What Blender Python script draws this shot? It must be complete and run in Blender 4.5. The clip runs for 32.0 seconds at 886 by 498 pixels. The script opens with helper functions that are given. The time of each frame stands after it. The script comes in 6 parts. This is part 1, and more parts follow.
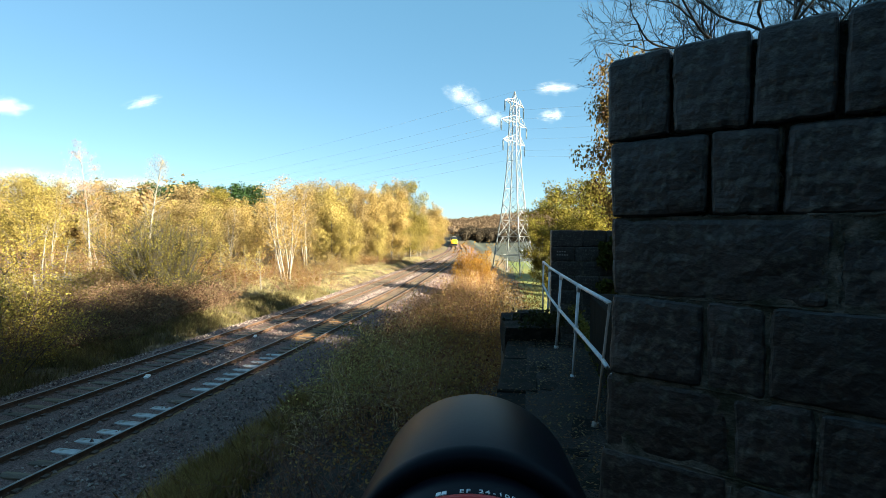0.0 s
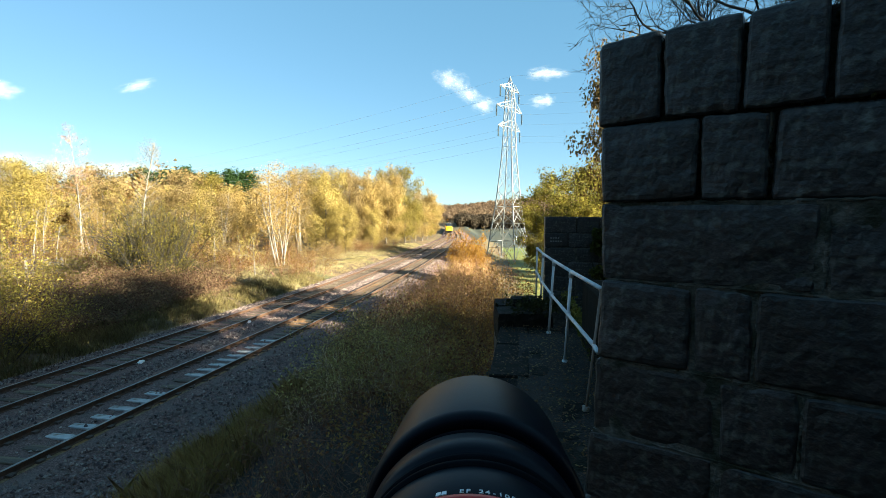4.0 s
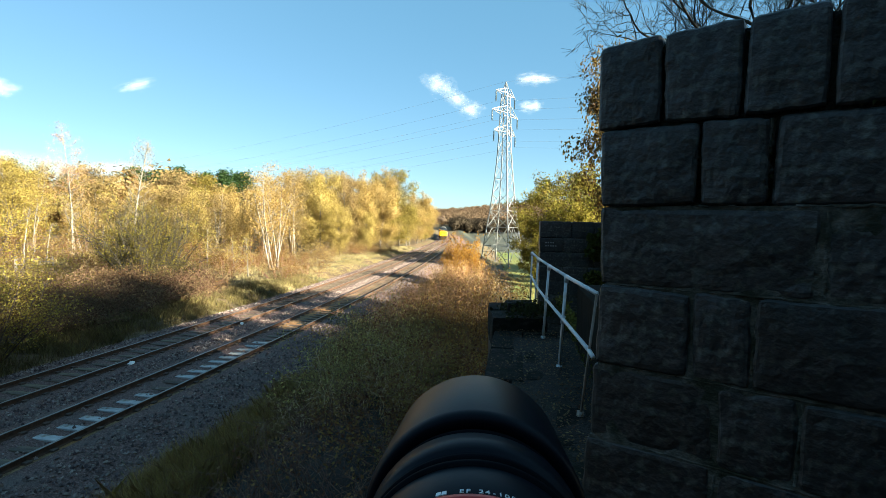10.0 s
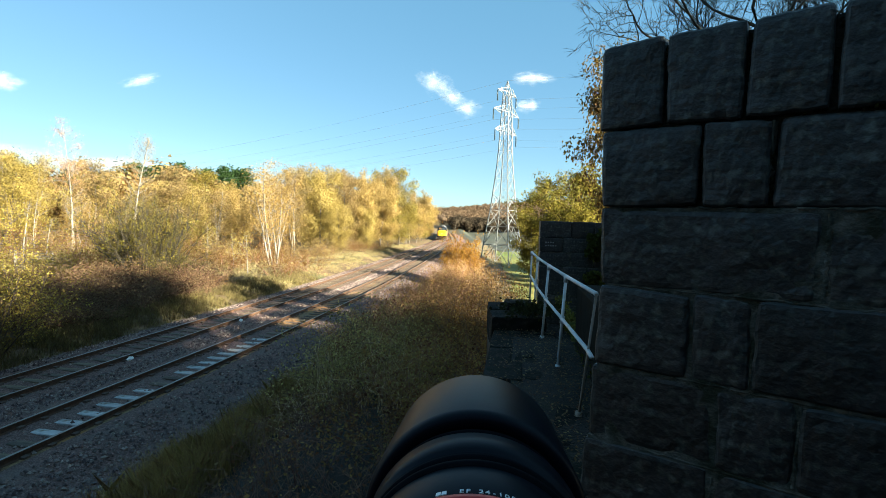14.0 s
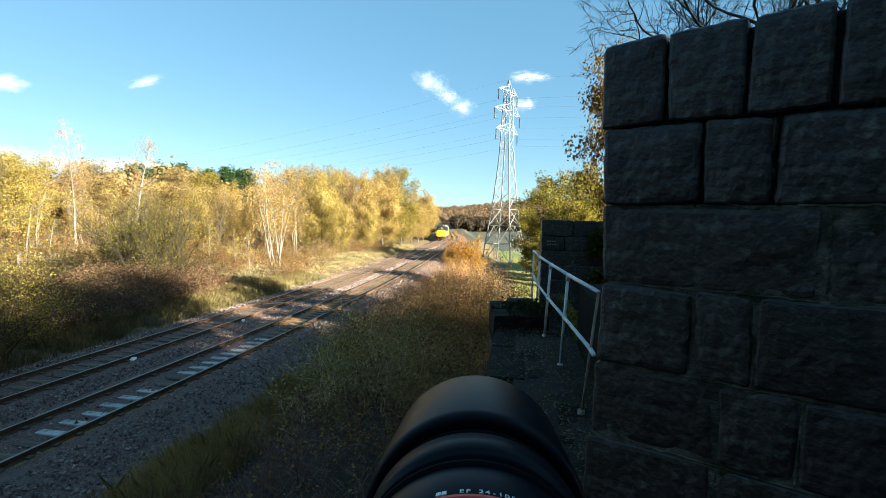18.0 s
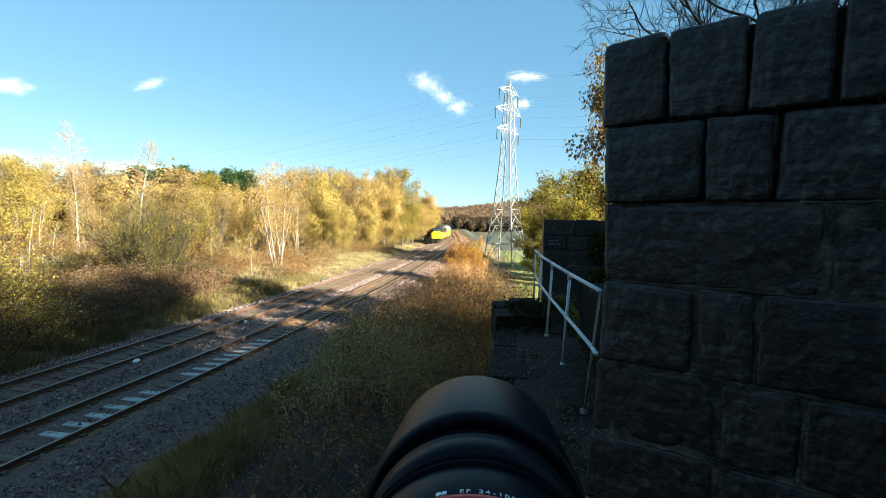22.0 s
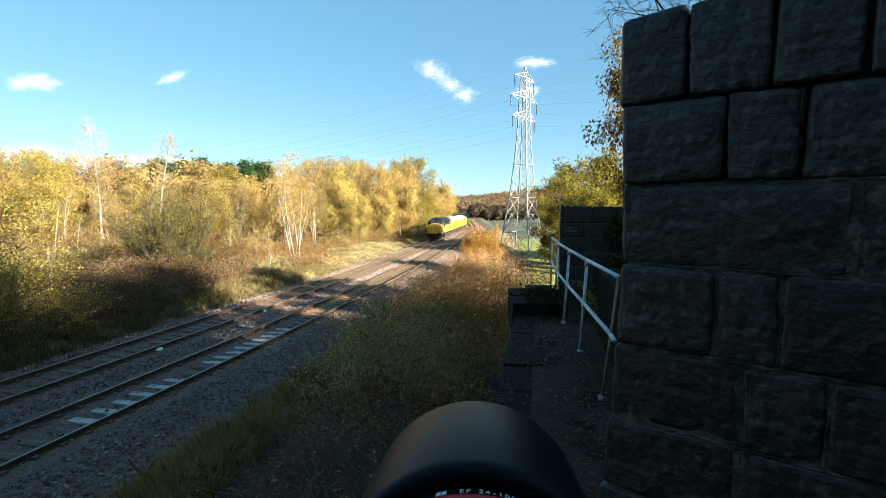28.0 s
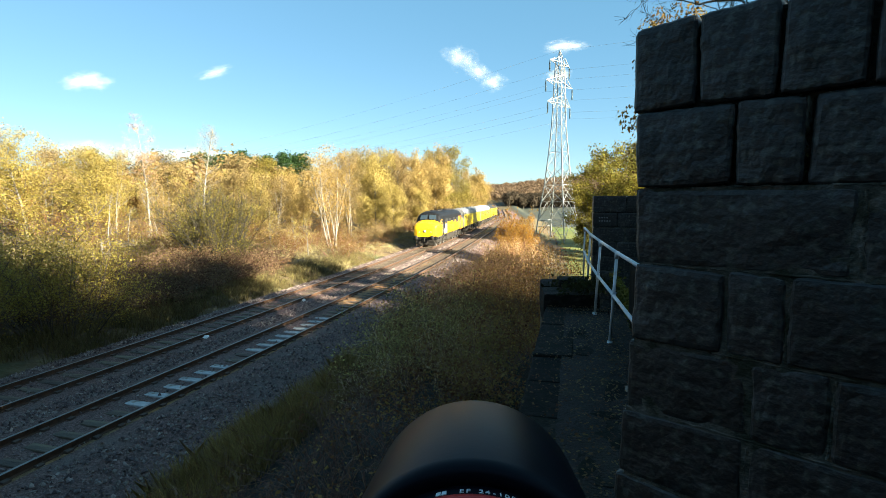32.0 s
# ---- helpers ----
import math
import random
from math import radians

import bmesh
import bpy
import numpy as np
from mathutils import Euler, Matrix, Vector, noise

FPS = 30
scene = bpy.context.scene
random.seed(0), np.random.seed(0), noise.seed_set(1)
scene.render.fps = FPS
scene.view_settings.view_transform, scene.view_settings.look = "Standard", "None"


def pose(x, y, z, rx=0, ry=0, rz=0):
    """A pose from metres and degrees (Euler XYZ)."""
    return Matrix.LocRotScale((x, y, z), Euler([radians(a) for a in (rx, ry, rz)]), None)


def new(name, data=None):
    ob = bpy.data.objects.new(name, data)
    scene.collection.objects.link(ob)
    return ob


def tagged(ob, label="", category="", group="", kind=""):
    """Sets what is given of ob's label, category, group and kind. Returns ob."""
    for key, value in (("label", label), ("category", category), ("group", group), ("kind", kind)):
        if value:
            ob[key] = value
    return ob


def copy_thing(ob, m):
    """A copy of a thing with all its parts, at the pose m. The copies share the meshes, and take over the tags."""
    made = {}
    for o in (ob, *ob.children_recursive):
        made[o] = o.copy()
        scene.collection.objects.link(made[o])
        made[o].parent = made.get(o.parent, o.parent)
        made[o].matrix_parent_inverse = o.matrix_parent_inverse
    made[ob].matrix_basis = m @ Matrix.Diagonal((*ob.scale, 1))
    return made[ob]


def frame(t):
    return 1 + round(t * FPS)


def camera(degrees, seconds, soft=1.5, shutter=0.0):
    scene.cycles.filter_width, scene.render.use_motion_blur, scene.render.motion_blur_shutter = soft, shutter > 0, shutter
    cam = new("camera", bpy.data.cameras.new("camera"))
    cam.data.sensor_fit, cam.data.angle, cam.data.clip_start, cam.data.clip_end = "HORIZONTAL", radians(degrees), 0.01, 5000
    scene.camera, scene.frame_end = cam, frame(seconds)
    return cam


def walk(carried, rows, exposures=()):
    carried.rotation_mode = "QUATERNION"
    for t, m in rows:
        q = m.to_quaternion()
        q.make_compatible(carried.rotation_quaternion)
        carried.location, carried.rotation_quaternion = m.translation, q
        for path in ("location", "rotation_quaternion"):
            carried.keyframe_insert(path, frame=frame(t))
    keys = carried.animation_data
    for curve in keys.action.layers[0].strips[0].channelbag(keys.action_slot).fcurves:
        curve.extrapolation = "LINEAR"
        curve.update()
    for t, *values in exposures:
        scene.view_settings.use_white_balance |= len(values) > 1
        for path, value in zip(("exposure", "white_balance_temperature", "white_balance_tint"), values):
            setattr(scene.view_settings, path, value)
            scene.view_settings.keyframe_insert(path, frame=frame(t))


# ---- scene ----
# All lengths in metres: z = 0 at the top of the rails, y ahead along the line, x to the right.
SUN_AZ, SUN_EL = 120.0, 18.5      # sun azimuth clockwise from +y, elevation
cam = camera(82.6, 32.0, soft=0.55)
PATH = [
    (0.0, -0.001, -0.017, 5.008, 1.16, -1.72, -0.23),
    (0.5, -0.005, -0.026, 5.008, 0.20, -2.11, -0.18),
    (1.0, 0.007, -0.043, 5.008, -0.16, -1.98, 0.52),
    (1.5, 0.014, -0.053, 5.013, -0.05, -2.26, 0.26),
    (2.0, 0.024, -0.012, 5.004, -0.03, -3.03, -0.25),
    (2.5, 0.021, -0.023, 5.005, -0.00, -2.89, 0.15),
    (3.0, 0.020, -0.031, 5.002, -0.03, -2.86, 0.08),
    (3.5, 0.019, -0.026, 5.008, -0.04, -2.94, -0.13),
    (5.5, 0.030, 0.048, 4.968, 3.64, -4.34, -0.75),
    (6.0, 0.030, 0.043, 4.969, 4.01, -4.19, -0.63),
    (6.5, 0.034, 0.043, 4.966, 4.45, -4.18, -0.39),
    (7.0, 0.034, 0.035, 4.970, 4.46, -4.12, -0.09),
    (7.5, 0.013, 0.012, 5.006, 2.84, -3.71, 0.44),
    (8.0, -0.010, -0.019, 5.004, 1.83, -2.92, -0.36),
    (8.5, -0.011, -0.013, 5.000, 0.18, -2.72, -0.85),
    (9.0, -0.000, 0.005, 4.997, -0.04, -2.83, -0.87),
    (9.5, 0.003, -0.004, 4.996, -0.13, -2.92, -0.91),
    (10.0, 0.006, 0.009, 4.996, -0.05, -2.85, -1.06),
    (10.5, 0.001, 0.004, 4.998, -0.03, -2.97, -1.25),
    (11.0, 0.002, 0.003, 4.998, 0.05, -2.85, -1.45),
    (11.5, 0.003, 0.002, 4.997, -0.05, -2.90, -1.42),
    (12.0, -0.001, 0.004, 4.996, -0.02, -2.94, -1.54),
    (12.5, 0.002, 0.005, 4.996, 0.02, -2.94, -1.53),
    (13.0, 0.000, 0.004, 4.996, 0.01, -2.97, -1.64),
    (13.5, 0.003, 0.010, 4.995, -0.04, -2.98, -1.67),
    (14.0, 0.004, 0.010, 4.997, -0.04, -3.00, -1.65),
    (14.5, 0.004, 0.014, 4.997, -0.04, -3.00, -1.63),
    (16.5, -0.001, 0.000, 4.996, 0.09, -3.00, -1.58),
    (17.0, -0.001, 0.006, 4.996, 0.16, -2.98, -1.62),
    (17.5, 0.001, 0.001, 4.995, 0.04, -3.10, -1.34),
    (18.0, 0.001, 0.001, 4.994, 0.14, -3.07, -1.38),
    (18.5, 0.001, 0.001, 4.994, 0.14, -3.07, -1.38),
    (19.0, 0.001, 0.001, 4.996, 0.04, -3.08, -1.38),
    (19.5, 0.001, 0.001, 4.994, 0.14, -3.07, -1.38),
    (20.0, 0.000, 0.000, 4.992, 0.20, -3.09, -1.57),
    (20.5, -0.001, 0.000, 4.992, 0.17, -3.06, -1.48),
    (21.0, 0.001, 0.004, 4.994, 0.22, -3.08, -1.38),
    (21.5, 0.002, 0.000, 4.991, 0.24, -3.16, -1.34),
    (22.0, 0.001, -0.001, 4.989, 0.31, -3.03, -1.06),
    (22.5, 0.001, -0.002, 4.989, 0.35, -3.13, -1.11),
    (23.0, 0.004, 0.001, 4.990, 0.81, -3.59, -1.20),
    (23.5, 0.015, -0.000, 4.989, 0.82, -3.57, -0.90),
    (24.0, 0.008, -0.004, 4.989, 0.78, -3.50, -1.12),
    (24.5, 0.004, -0.007, 4.989, 0.94, -3.41, -1.16),
    (25.0, 0.006, 0.003, 4.986, 1.08, -3.65, -0.97),
    (25.5, 0.006, 0.008, 4.978, 1.19, -3.77, -1.04),
    (27.5, 0.012, 0.016, 4.969, 2.21, -4.36, -0.39),
    (28.0, 0.009, 0.018, 4.967, 2.12, -4.30, -0.45),
    (28.5, 0.002, 0.007, 4.971, 2.45, -4.26, -0.27),
    (29.0, -0.021, -0.032, 4.969, 3.28, -4.24, -0.29),
    (29.5, -0.014, 0.017, 4.964, 3.67, -4.53, -0.36),
    (30.0, -0.013, 0.008, 4.965, 3.66, -4.50, -0.23),
    (30.5, -0.018, -0.006, 4.964, 4.02, -4.54, 0.02),
    (31.0, -0.027, -0.039, 4.967, 4.67, -4.76, -0.19),
    (31.5, 0.036, -0.011, 5.004, 5.22, -5.17, 0.56),
    (32.0, 0.067, -0.118, 5.033, 6.01, -5.58, 0.31),
]
walk(cam, [(t, pose(x, y, z, 90 + pitch, roll, yaw)) for t, x, y, z, yaw, pitch, roll in PATH],
     exposures=[(0.0, 2.9, 7150, 2), (32.0, 2.9, 7150, 2)])

# ---- sky and sun ----
world = bpy.data.worlds.new("autumn_sky")
scene.world = world
world.use_nodes = True
wn = world.node_tree.nodes
wn.clear()
sky = wn.new("ShaderNodeTexSky")
sky.sky_type, sky.sun_disc = "NISHITA", False
sky.sun_elevation, sky.sun_rotation = radians(SUN_EL), radians(SUN_AZ)
sky.air_density, sky.dust_density, sky.ozone_density = 0.85, 1.3, 1.15
sky.altitude = 1200
bg = wn.new("ShaderNodeBackground")
bg.inputs["Strength"].default_value = 0.05
out = wn.new("ShaderNodeOutputWorld")
rich = wn.new("ShaderNodeHueSaturation")
rich.inputs["Saturation"].default_value = 1.1
rich.inputs["Value"].default_value = 0.615
haze = wn.new("ShaderNodeMixRGB")
haze.inputs[0].default_value = 0.40
haze.inputs[2].default_value = (0.56, 1.84, 3.18, 1)
world.node_tree.links.new(sky.outputs[0], rich.inputs["Color"])
world.node_tree.links.new(rich.outputs[0], haze.inputs[1])
world.node_tree.links.new(haze.outputs[0], bg.inputs[0])
world.node_tree.links.new(bg.outputs[0], out.inputs[0])
sun_data = bpy.data.lights.new("sun", "SUN")
sun_data.energy, sun_data.angle, sun_data.color = 5.0, radians(0.53), (1.0, 0.94, 0.82)
sun = new("sun", sun_data)
to_sun = Vector((math.sin(radians(SUN_AZ)) * math.cos(radians(SUN_EL)), math.cos(radians(SUN_AZ)) * math.cos(radians(SUN_EL)), math.sin(radians(SUN_EL))))
sun.matrix_world = Matrix.Translation((40, -40, 40)) @ to_sun.to_track_quat("Z", "Y").to_matrix().to_4x4()


# ---- materials ----
def material(name, stops, scale=4.0, detail=6.0, rough=0.8, metal=0.0, bump=0.3, bump_scale=None, spot=None, spot_scale=1.0,
             spot_at=0.6, vary=0.0, island=False, coords="Object", stretch=(1, 1, 1), spec=0.3, bump_dist=0.02, translucent=0.0):
    """A surface of noise between colours, with a second larger stain colour, relief, and piece-to-piece variation."""
    m = bpy.data.materials.new(name)
    m.use_nodes = True
    n, link = m.node_tree.nodes, m.node_tree.links.new
    b = n["Principled BSDF"]
    tc, mp = n.new("ShaderNodeTexCoord"), n.new("ShaderNodeMapping")
    mp.inputs["Scale"].default_value = stretch
    link(tc.outputs[coords], mp.inputs[0])
    info = n.new("ShaderNodeObjectInfo")
    no = n.new("ShaderNodeTexNoise")
    no.noise_dimensions = "4D"
    no.inputs["Scale"].default_value, no.inputs["Detail"].default_value = scale, detail
    no.inputs["Roughness"].default_value = 0.62
    link(mp.outputs[0], no.inputs["Vector"])
    mul = n.new("ShaderNodeMath")
    mul.operation = "MULTIPLY"
    mul.inputs[1].default_value = 37.0
    link(info.outputs["Random"], mul.inputs[0])
    link(mul.outputs[0], no.inputs["W"])
    ramp = n.new("ShaderNodeValToRGB")
    els = ramp.color_ramp.elements
    while len(els) < len(stops):
        els.new(0.5)
    for i, c in enumerate(stops):
        els[i].position = 0.28 + 0.44 * i / max(1, len(stops) - 1)
        els[i].color = (*c, 1)
    link(no.outputs["Fac"], ramp.inputs[0])
    colour = ramp.outputs[0]
    if spot:
        n2, r2, mix = n.new("ShaderNodeTexNoise"), n.new("ShaderNodeValToRGB"), n.new("ShaderNodeMixRGB")
        n2.inputs["Scale"].default_value, n2.inputs["Detail"].default_value = spot_scale, 5
        link(mp.outputs[0], n2.inputs["Vector"])
        r2.color_ramp.elements[0].position, r2.color_ramp.elements[1].position = spot_at - 0.08, spot_at + 0.1
        link(n2.outputs["Fac"], r2.inputs[0])
        link(r2.outputs[0], mix.inputs[0])
        link(colour, mix.inputs[1])
        mix.inputs[2].default_value = (*spot, 1)
        colour = mix.outputs[0]
    if vary:
        hs = n.new("ShaderNodeHueSaturation")
        src = n.new("ShaderNodeNewGeometry").outputs["Random Per Island"] if island else info.outputs["Random"]
        for socket, lo, hi in (("Value", 1 - vary, 1 + vary), ("Hue", 0.5 - vary * 0.06, 0.5 + vary * 0.06)):
            mr = n.new("ShaderNodeMapRange")
            mr.inputs["To Min"].default_value, mr.inputs["To Max"].default_value = lo, hi
            link(src, mr.inputs[0])
            link(mr.outputs[0], hs.inputs[socket])
        link(colour, hs.inputs["Color"])
        colour = hs.outputs[0]
    link(colour, b.inputs["Base Color"])
    b.inputs["Roughness"].default_value, b.inputs["Metallic"].default_value = rough, metal
    b.inputs["Specular IOR Level"].default_value = spec
    if bump:
        nb, bu = n.new("ShaderNodeTexNoise"), n.new("ShaderNodeBump")
        nb.inputs["Scale"].default_value, nb.inputs["Detail"].default_value = bump_scale or scale * 3, 5
        link(mp.outputs[0], nb.inputs["Vector"])
        bu.inputs["Strength"].default_value, bu.inputs["Distance"].default_value = bump, bump_dist
        link(nb.outputs["Fac"], bu.inputs["Height"])
        link(bu.outputs[0], b.inputs["Normal"])
    if translucent:
        tr, ms = n.new("ShaderNodeBsdfTranslucent"), n.new("ShaderNodeMixShader")
        ms.inputs[0].default_value = translucent
        link(colour, tr.inputs[0])
        link(b.outputs[0], ms.inputs[1])
        link(tr.outputs[0], ms.inputs[2])
        link(ms.outputs[0], n["Material Output"].inputs[0])
    return m


def leaf(name, stops, vary=0.2):
    stops = [tuple(0.62 * v for v in c) for c in stops]
    return material(name, stops, scale=0.7, detail=2, rough=0.7, bump=0, vary=vary, island=True, translucent=0.42, spec=0.08)


# weathered stone, its base taken far below real gritstone to carry the shade
M_STONE = material("weathered_gritstone_shade_dark", [(0.001455, 0.001313, 0.001452), (0.007066, 0.006372, 0.006832), (0.03534, 0.03205, 0.03416)], 11, detail=9, rough=0.55, bump=0.9, bump_scale=40,
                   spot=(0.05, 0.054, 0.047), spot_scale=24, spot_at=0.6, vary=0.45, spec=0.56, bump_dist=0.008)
M_SMEAR = material("pale_mortar_remnant", [(0.0279, 0.02604, 0.02232), (0.1209, 0.1135, 0.09765)], 26, bump=0.9, bump_scale=60, spot=(0.018, 0.019, 0.010), spot_scale=9, spot_at=0.5, bump_dist=0.01)
M_MORTAR = material("old_mortar", [(0.008, 0.0075, 0.006), (0.035, 0.032, 0.026)], 30, bump=0.9, spot=(0.016, 0.017, 0.009), spot_scale=6, spot_at=0.52)
# ledge colour lowered well under real stone, so its shade is painted in
M_LEDGE = material("ledge_stone_shade_dark", [(0.0035, 0.0028, 0.0024), (0.011, 0.0088, 0.0072), (0.036, 0.029, 0.024)], 13, detail=9, bump=0.9, bump_scale=45, spot=(0.0055, 0.0055, 0.003), spot_scale=4.5, spot_at=0.52, vary=0.3, spec=0.12, rough=0.9, bump_dist=0.012)
# brown stained face, darkened further in colour to hold back the sky light
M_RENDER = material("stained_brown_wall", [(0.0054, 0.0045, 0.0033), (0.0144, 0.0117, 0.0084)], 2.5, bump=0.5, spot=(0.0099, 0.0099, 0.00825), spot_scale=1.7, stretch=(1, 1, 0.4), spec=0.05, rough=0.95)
M_GALV = material("galvanised_steel", [(0.36, 0.37, 0.39), (0.52, 0.53, 0.55)], 12, rough=0.5, metal=0.35, bump=0.1, spot=(0.30, 0.24, 0.18), spot_scale=6, spot_at=0.68, spec=0.5)
M_PYLON = material("pylon_steel", [(0.216, 0.222, 0.222), (0.3, 0.306, 0.306)], 2, rough=0.55, metal=0.25, bump=0.0)
M_INSUL = material("brown_insulator", [(0.02, 0.03, 0.035), (0.05, 0.07, 0.08)], 9, rough=0.3, bump=0)
M_WIRE = material("conductor_wire", [(0.5, 0.52, 0.55), (0.6, 0.62, 0.65)], 2, rough=0.5, metal=0.5, bump=0)
M_BALLAST = material("ballast_stone", [(0.0256, 0.01334, 0.01136), (0.1281, 0.07205, 0.06148), (0.3073, 0.1902, 0.167)], 26, detail=8, bump=1.0, bump_scale=30, spot=(0.13, 0.098, 0.085), spot_scale=0.8, spot_at=0.62, bump_dist=0.06)
M_STAIN = material("rust_stained_ballast", [(0.07, 0.04, 0.022), (0.20, 0.115, 0.055), (0.40, 0.25, 0.13)], 16, detail=8, bump=1.0, bump_scale=30, spot=(0.30, 0.14, 0.045), spot_scale=0.9, spot_at=0.52, bump_dist=0.05)
M_PEBBLE = material("ballast_lump", [(0.03855, 0.02764, 0.02447), (0.2621, 0.1942, 0.1816)], 8, bump=0.3, vary=0.6, island=True)
M_CONCRETE = material("concrete_sleeper", [(0.272, 0.272, 0.272), (0.4216, 0.4148, 0.408)], 9, bump=0.3, spot=(0.1603, 0.1224, 0.08712), spot_scale=4, spot_at=0.62, vary=0.12)
M_TIMBER = material("timber_sleeper", [(0.04692, 0.03427, 0.02643), (0.122, 0.08976, 0.06609)], 6, bump=0.6, vary=0.25, stretch=(0.6, 4, 4), spot=(0.1502, 0.1088, 0.07344), spot_scale=2, spot_at=0.6)
M_RUST = material("rusty_rail_side", [(0.035, 0.02, 0.014), (0.11, 0.055, 0.03)], 9, rough=0.85, bump=0.3, metal=0.1)
M_HEAD = material("worn_rail_head", [(0.14, 0.12, 0.11), (0.30, 0.27, 0.25)], 3, rough=0.45, metal=0.7, bump=0, stretch=(8, 0.3, 8))
M_CHAIR = material("rail_chair_iron", [(0.05, 0.035, 0.03), (0.12, 0.08, 0.06)], 14, rough=0.8, bump=0.2)
M_WHITE = material("white_plastic", [(0.7, 0.7, 0.68), (0.82, 0.82, 0.8)], 10, rough=0.5, bump=0.1)
# brown litter sunk below real leaf mould: shade between stems is in the colour
M_LITTER = material("leaf_litter_shade_dark", [(0.002722, 0.001305, 0.000742), (0.008168, 0.003914, 0.002079), (0.02044, 0.009788, 0.00482)], 18, bump=1.0, bump_scale=45, spot=(0.01703, 0.01359, 0.004639), spot_scale=3, bump_dist=0.03)
M_CHALK = material("faded_chalk", [(0.16, 0.16, 0.16), (0.26, 0.26, 0.26)], 20, bump=0)
M_WOODPOST = material("weathered_post", [(0.104, 0.0845, 0.065), (0.2145, 0.1885, 0.1495)], 9, bump=0.5, stretch=(4, 4, 0.6), vary=0.15)

M_BARK = material("dull_bark", [(0.06, 0.05, 0.04), (0.16, 0.135, 0.105)], 9, bump=0.5, stretch=(3, 3, 0.7), vary=0.2)
M_BIRCH = material("silver_birch_bark", [(0.0864, 0.072, 0.0576), (0.1584, 0.1368, 0.1116), (0.2232, 0.2016, 0.1692)], 3, bump=0.2, stretch=(1, 1, 5), spot=(0.0656, 0.0574, 0.0492), spot_scale=4, spot_at=0.66)
M_TWIG = material("bare_twig", [(0.05, 0.035, 0.03), (0.12, 0.09, 0.075)], 6, bump=0, vary=0.3, island=True)
M_TWIG_DARK = material("dark_thorn_twig", [(0.0162, 0.0126, 0.0099), (0.045, 0.0378, 0.0288)], 6, bump=0, vary=0.3, island=True)
M_TWIG_PALE = material("pale_dry_stem", [(0.2898, 0.1804, 0.1091), (0.7605, 0.5177, 0.3202)], 6, bump=0, vary=0.35, island=True)
M_TWIG_BROWN = material("dead_brown_stem", [(0.07803, 0.03902, 0.02861), (0.221, 0.1106, 0.07803)], 6, bump=0, vary=0.4, island=True)
M_TWIG_RED = material("reddish_twig", [(0.117, 0.0585, 0.0429), (0.286, 0.143, 0.104)], 6, bump=0, vary=0.3, island=True)
L_YELLOW = leaf("yellow_leaf", [(0.3785, 0.2761, 0.07255), (0.5299, 0.4141, 0.1532)])
L_GOLD = leaf("golden_leaf", [(0.3797, 0.2533, 0.07834), (0.5316, 0.3799, 0.1567)])
L_OCHRE = leaf("ochre_leaf", [(0.2899, 0.1942, 0.0757), (0.4433, 0.3209, 0.1514)])
L_LIME = leaf("lime_yellow_leaf", [(0.3255, 0.2497, 0.05888), (0.4805, 0.3599, 0.1178)])
L_ORANGE = leaf("orange_leaf", [(0.3367, 0.1545, 0.02785), (0.4684, 0.2528, 0.05569)])
L_RUST = leaf("rust_brown_leaf", [(0.2691, 0.1375, 0.04916), (0.4968, 0.2857, 0.09832)], 0.35)
L_OAK = leaf("oak_leaf", [(0.13, 0.085, 0.027), (0.27, 0.165, 0.055)], 0.35)
L_AMBER = leaf("amber_leaf", [(0.38, 0.235, 0.07), (0.52, 0.35, 0.13)])
L_BROWN = leaf("brown_leaf", [(0.1603, 0.08708, 0.02822), (0.2927, 0.1638, 0.05332)])
L_OLIVE = leaf("olive_leaf", [(0.1744, 0.1403, 0.03218), (0.3672, 0.2889, 0.07153)])
L_DULL = leaf("dull_brown_green_leaf", [(0.1584, 0.07697, 0.03395), (0.5886, 0.317, 0.1246)], 0.5)
L_SAGE = leaf("dull_green_leaf", [(0.28, 0.203, 0.077), (0.784, 0.574, 0.224)], 0.4)
L_MOSS = leaf("dark_moss", [(0.02, 0.022, 0.008), (0.06, 0.06, 0.02)], 0.4)
L_BRAMBLE = leaf("bramble_leaf", [(0.1022, 0.06165, 0.04218), (0.3146, 0.2023, 0.1143)], 0.4)
L_YELLOWING = leaf("yellowing_leaf", [(0.3069, 0.2325, 0.0558), (0.558, 0.4278, 0.1116)], 0.35)
L_GREEN = leaf("green_leaf", [(0.077, 0.09, 0.022), (0.231, 0.21, 0.045)])
L_HEDGE = leaf("hedge_leaf", [(0.115, 0.105, 0.024), (0.36, 0.285, 0.055)], 0.35)
# far wood again, with the hillside's shade put into its leaf colour
L_SHADED_WOOD = leaf("shaded_wood_crowns", [(0.0672, 0.05152, 0.03584), (0.1064, 0.08288, 0.056)], 0.15)
L_PINE = leaf("pine_needles", [(0.025, 0.06, 0.02), (0.06, 0.11, 0.035)])
L_PINK = leaf("russet_leaf", [(0.4781, 0.2391, 0.1219), (0.765, 0.4304, 0.2152)])
L_FALLEN = leaf("fallen_leaf", [(0.1435, 0.0721, 0.02904), (0.3261, 0.2107, 0.1161)], 0.5)
M_GRASS = material("grass_blades", [(0.1314, 0.08618, 0.0273), (0.3865, 0.2462, 0.08873)], 0.8, detail=3, rough=0.6, bump=0, vary=0.35, island=True, translucent=0.25)
M_VERGE = material("verge_grass_blades", [(0.06831, 0.05713, 0.01987), (0.1845, 0.1397, 0.05589)], 0.8, detail=3, rough=0.6, bump=0, vary=0.35, island=True, translucent=0.25)
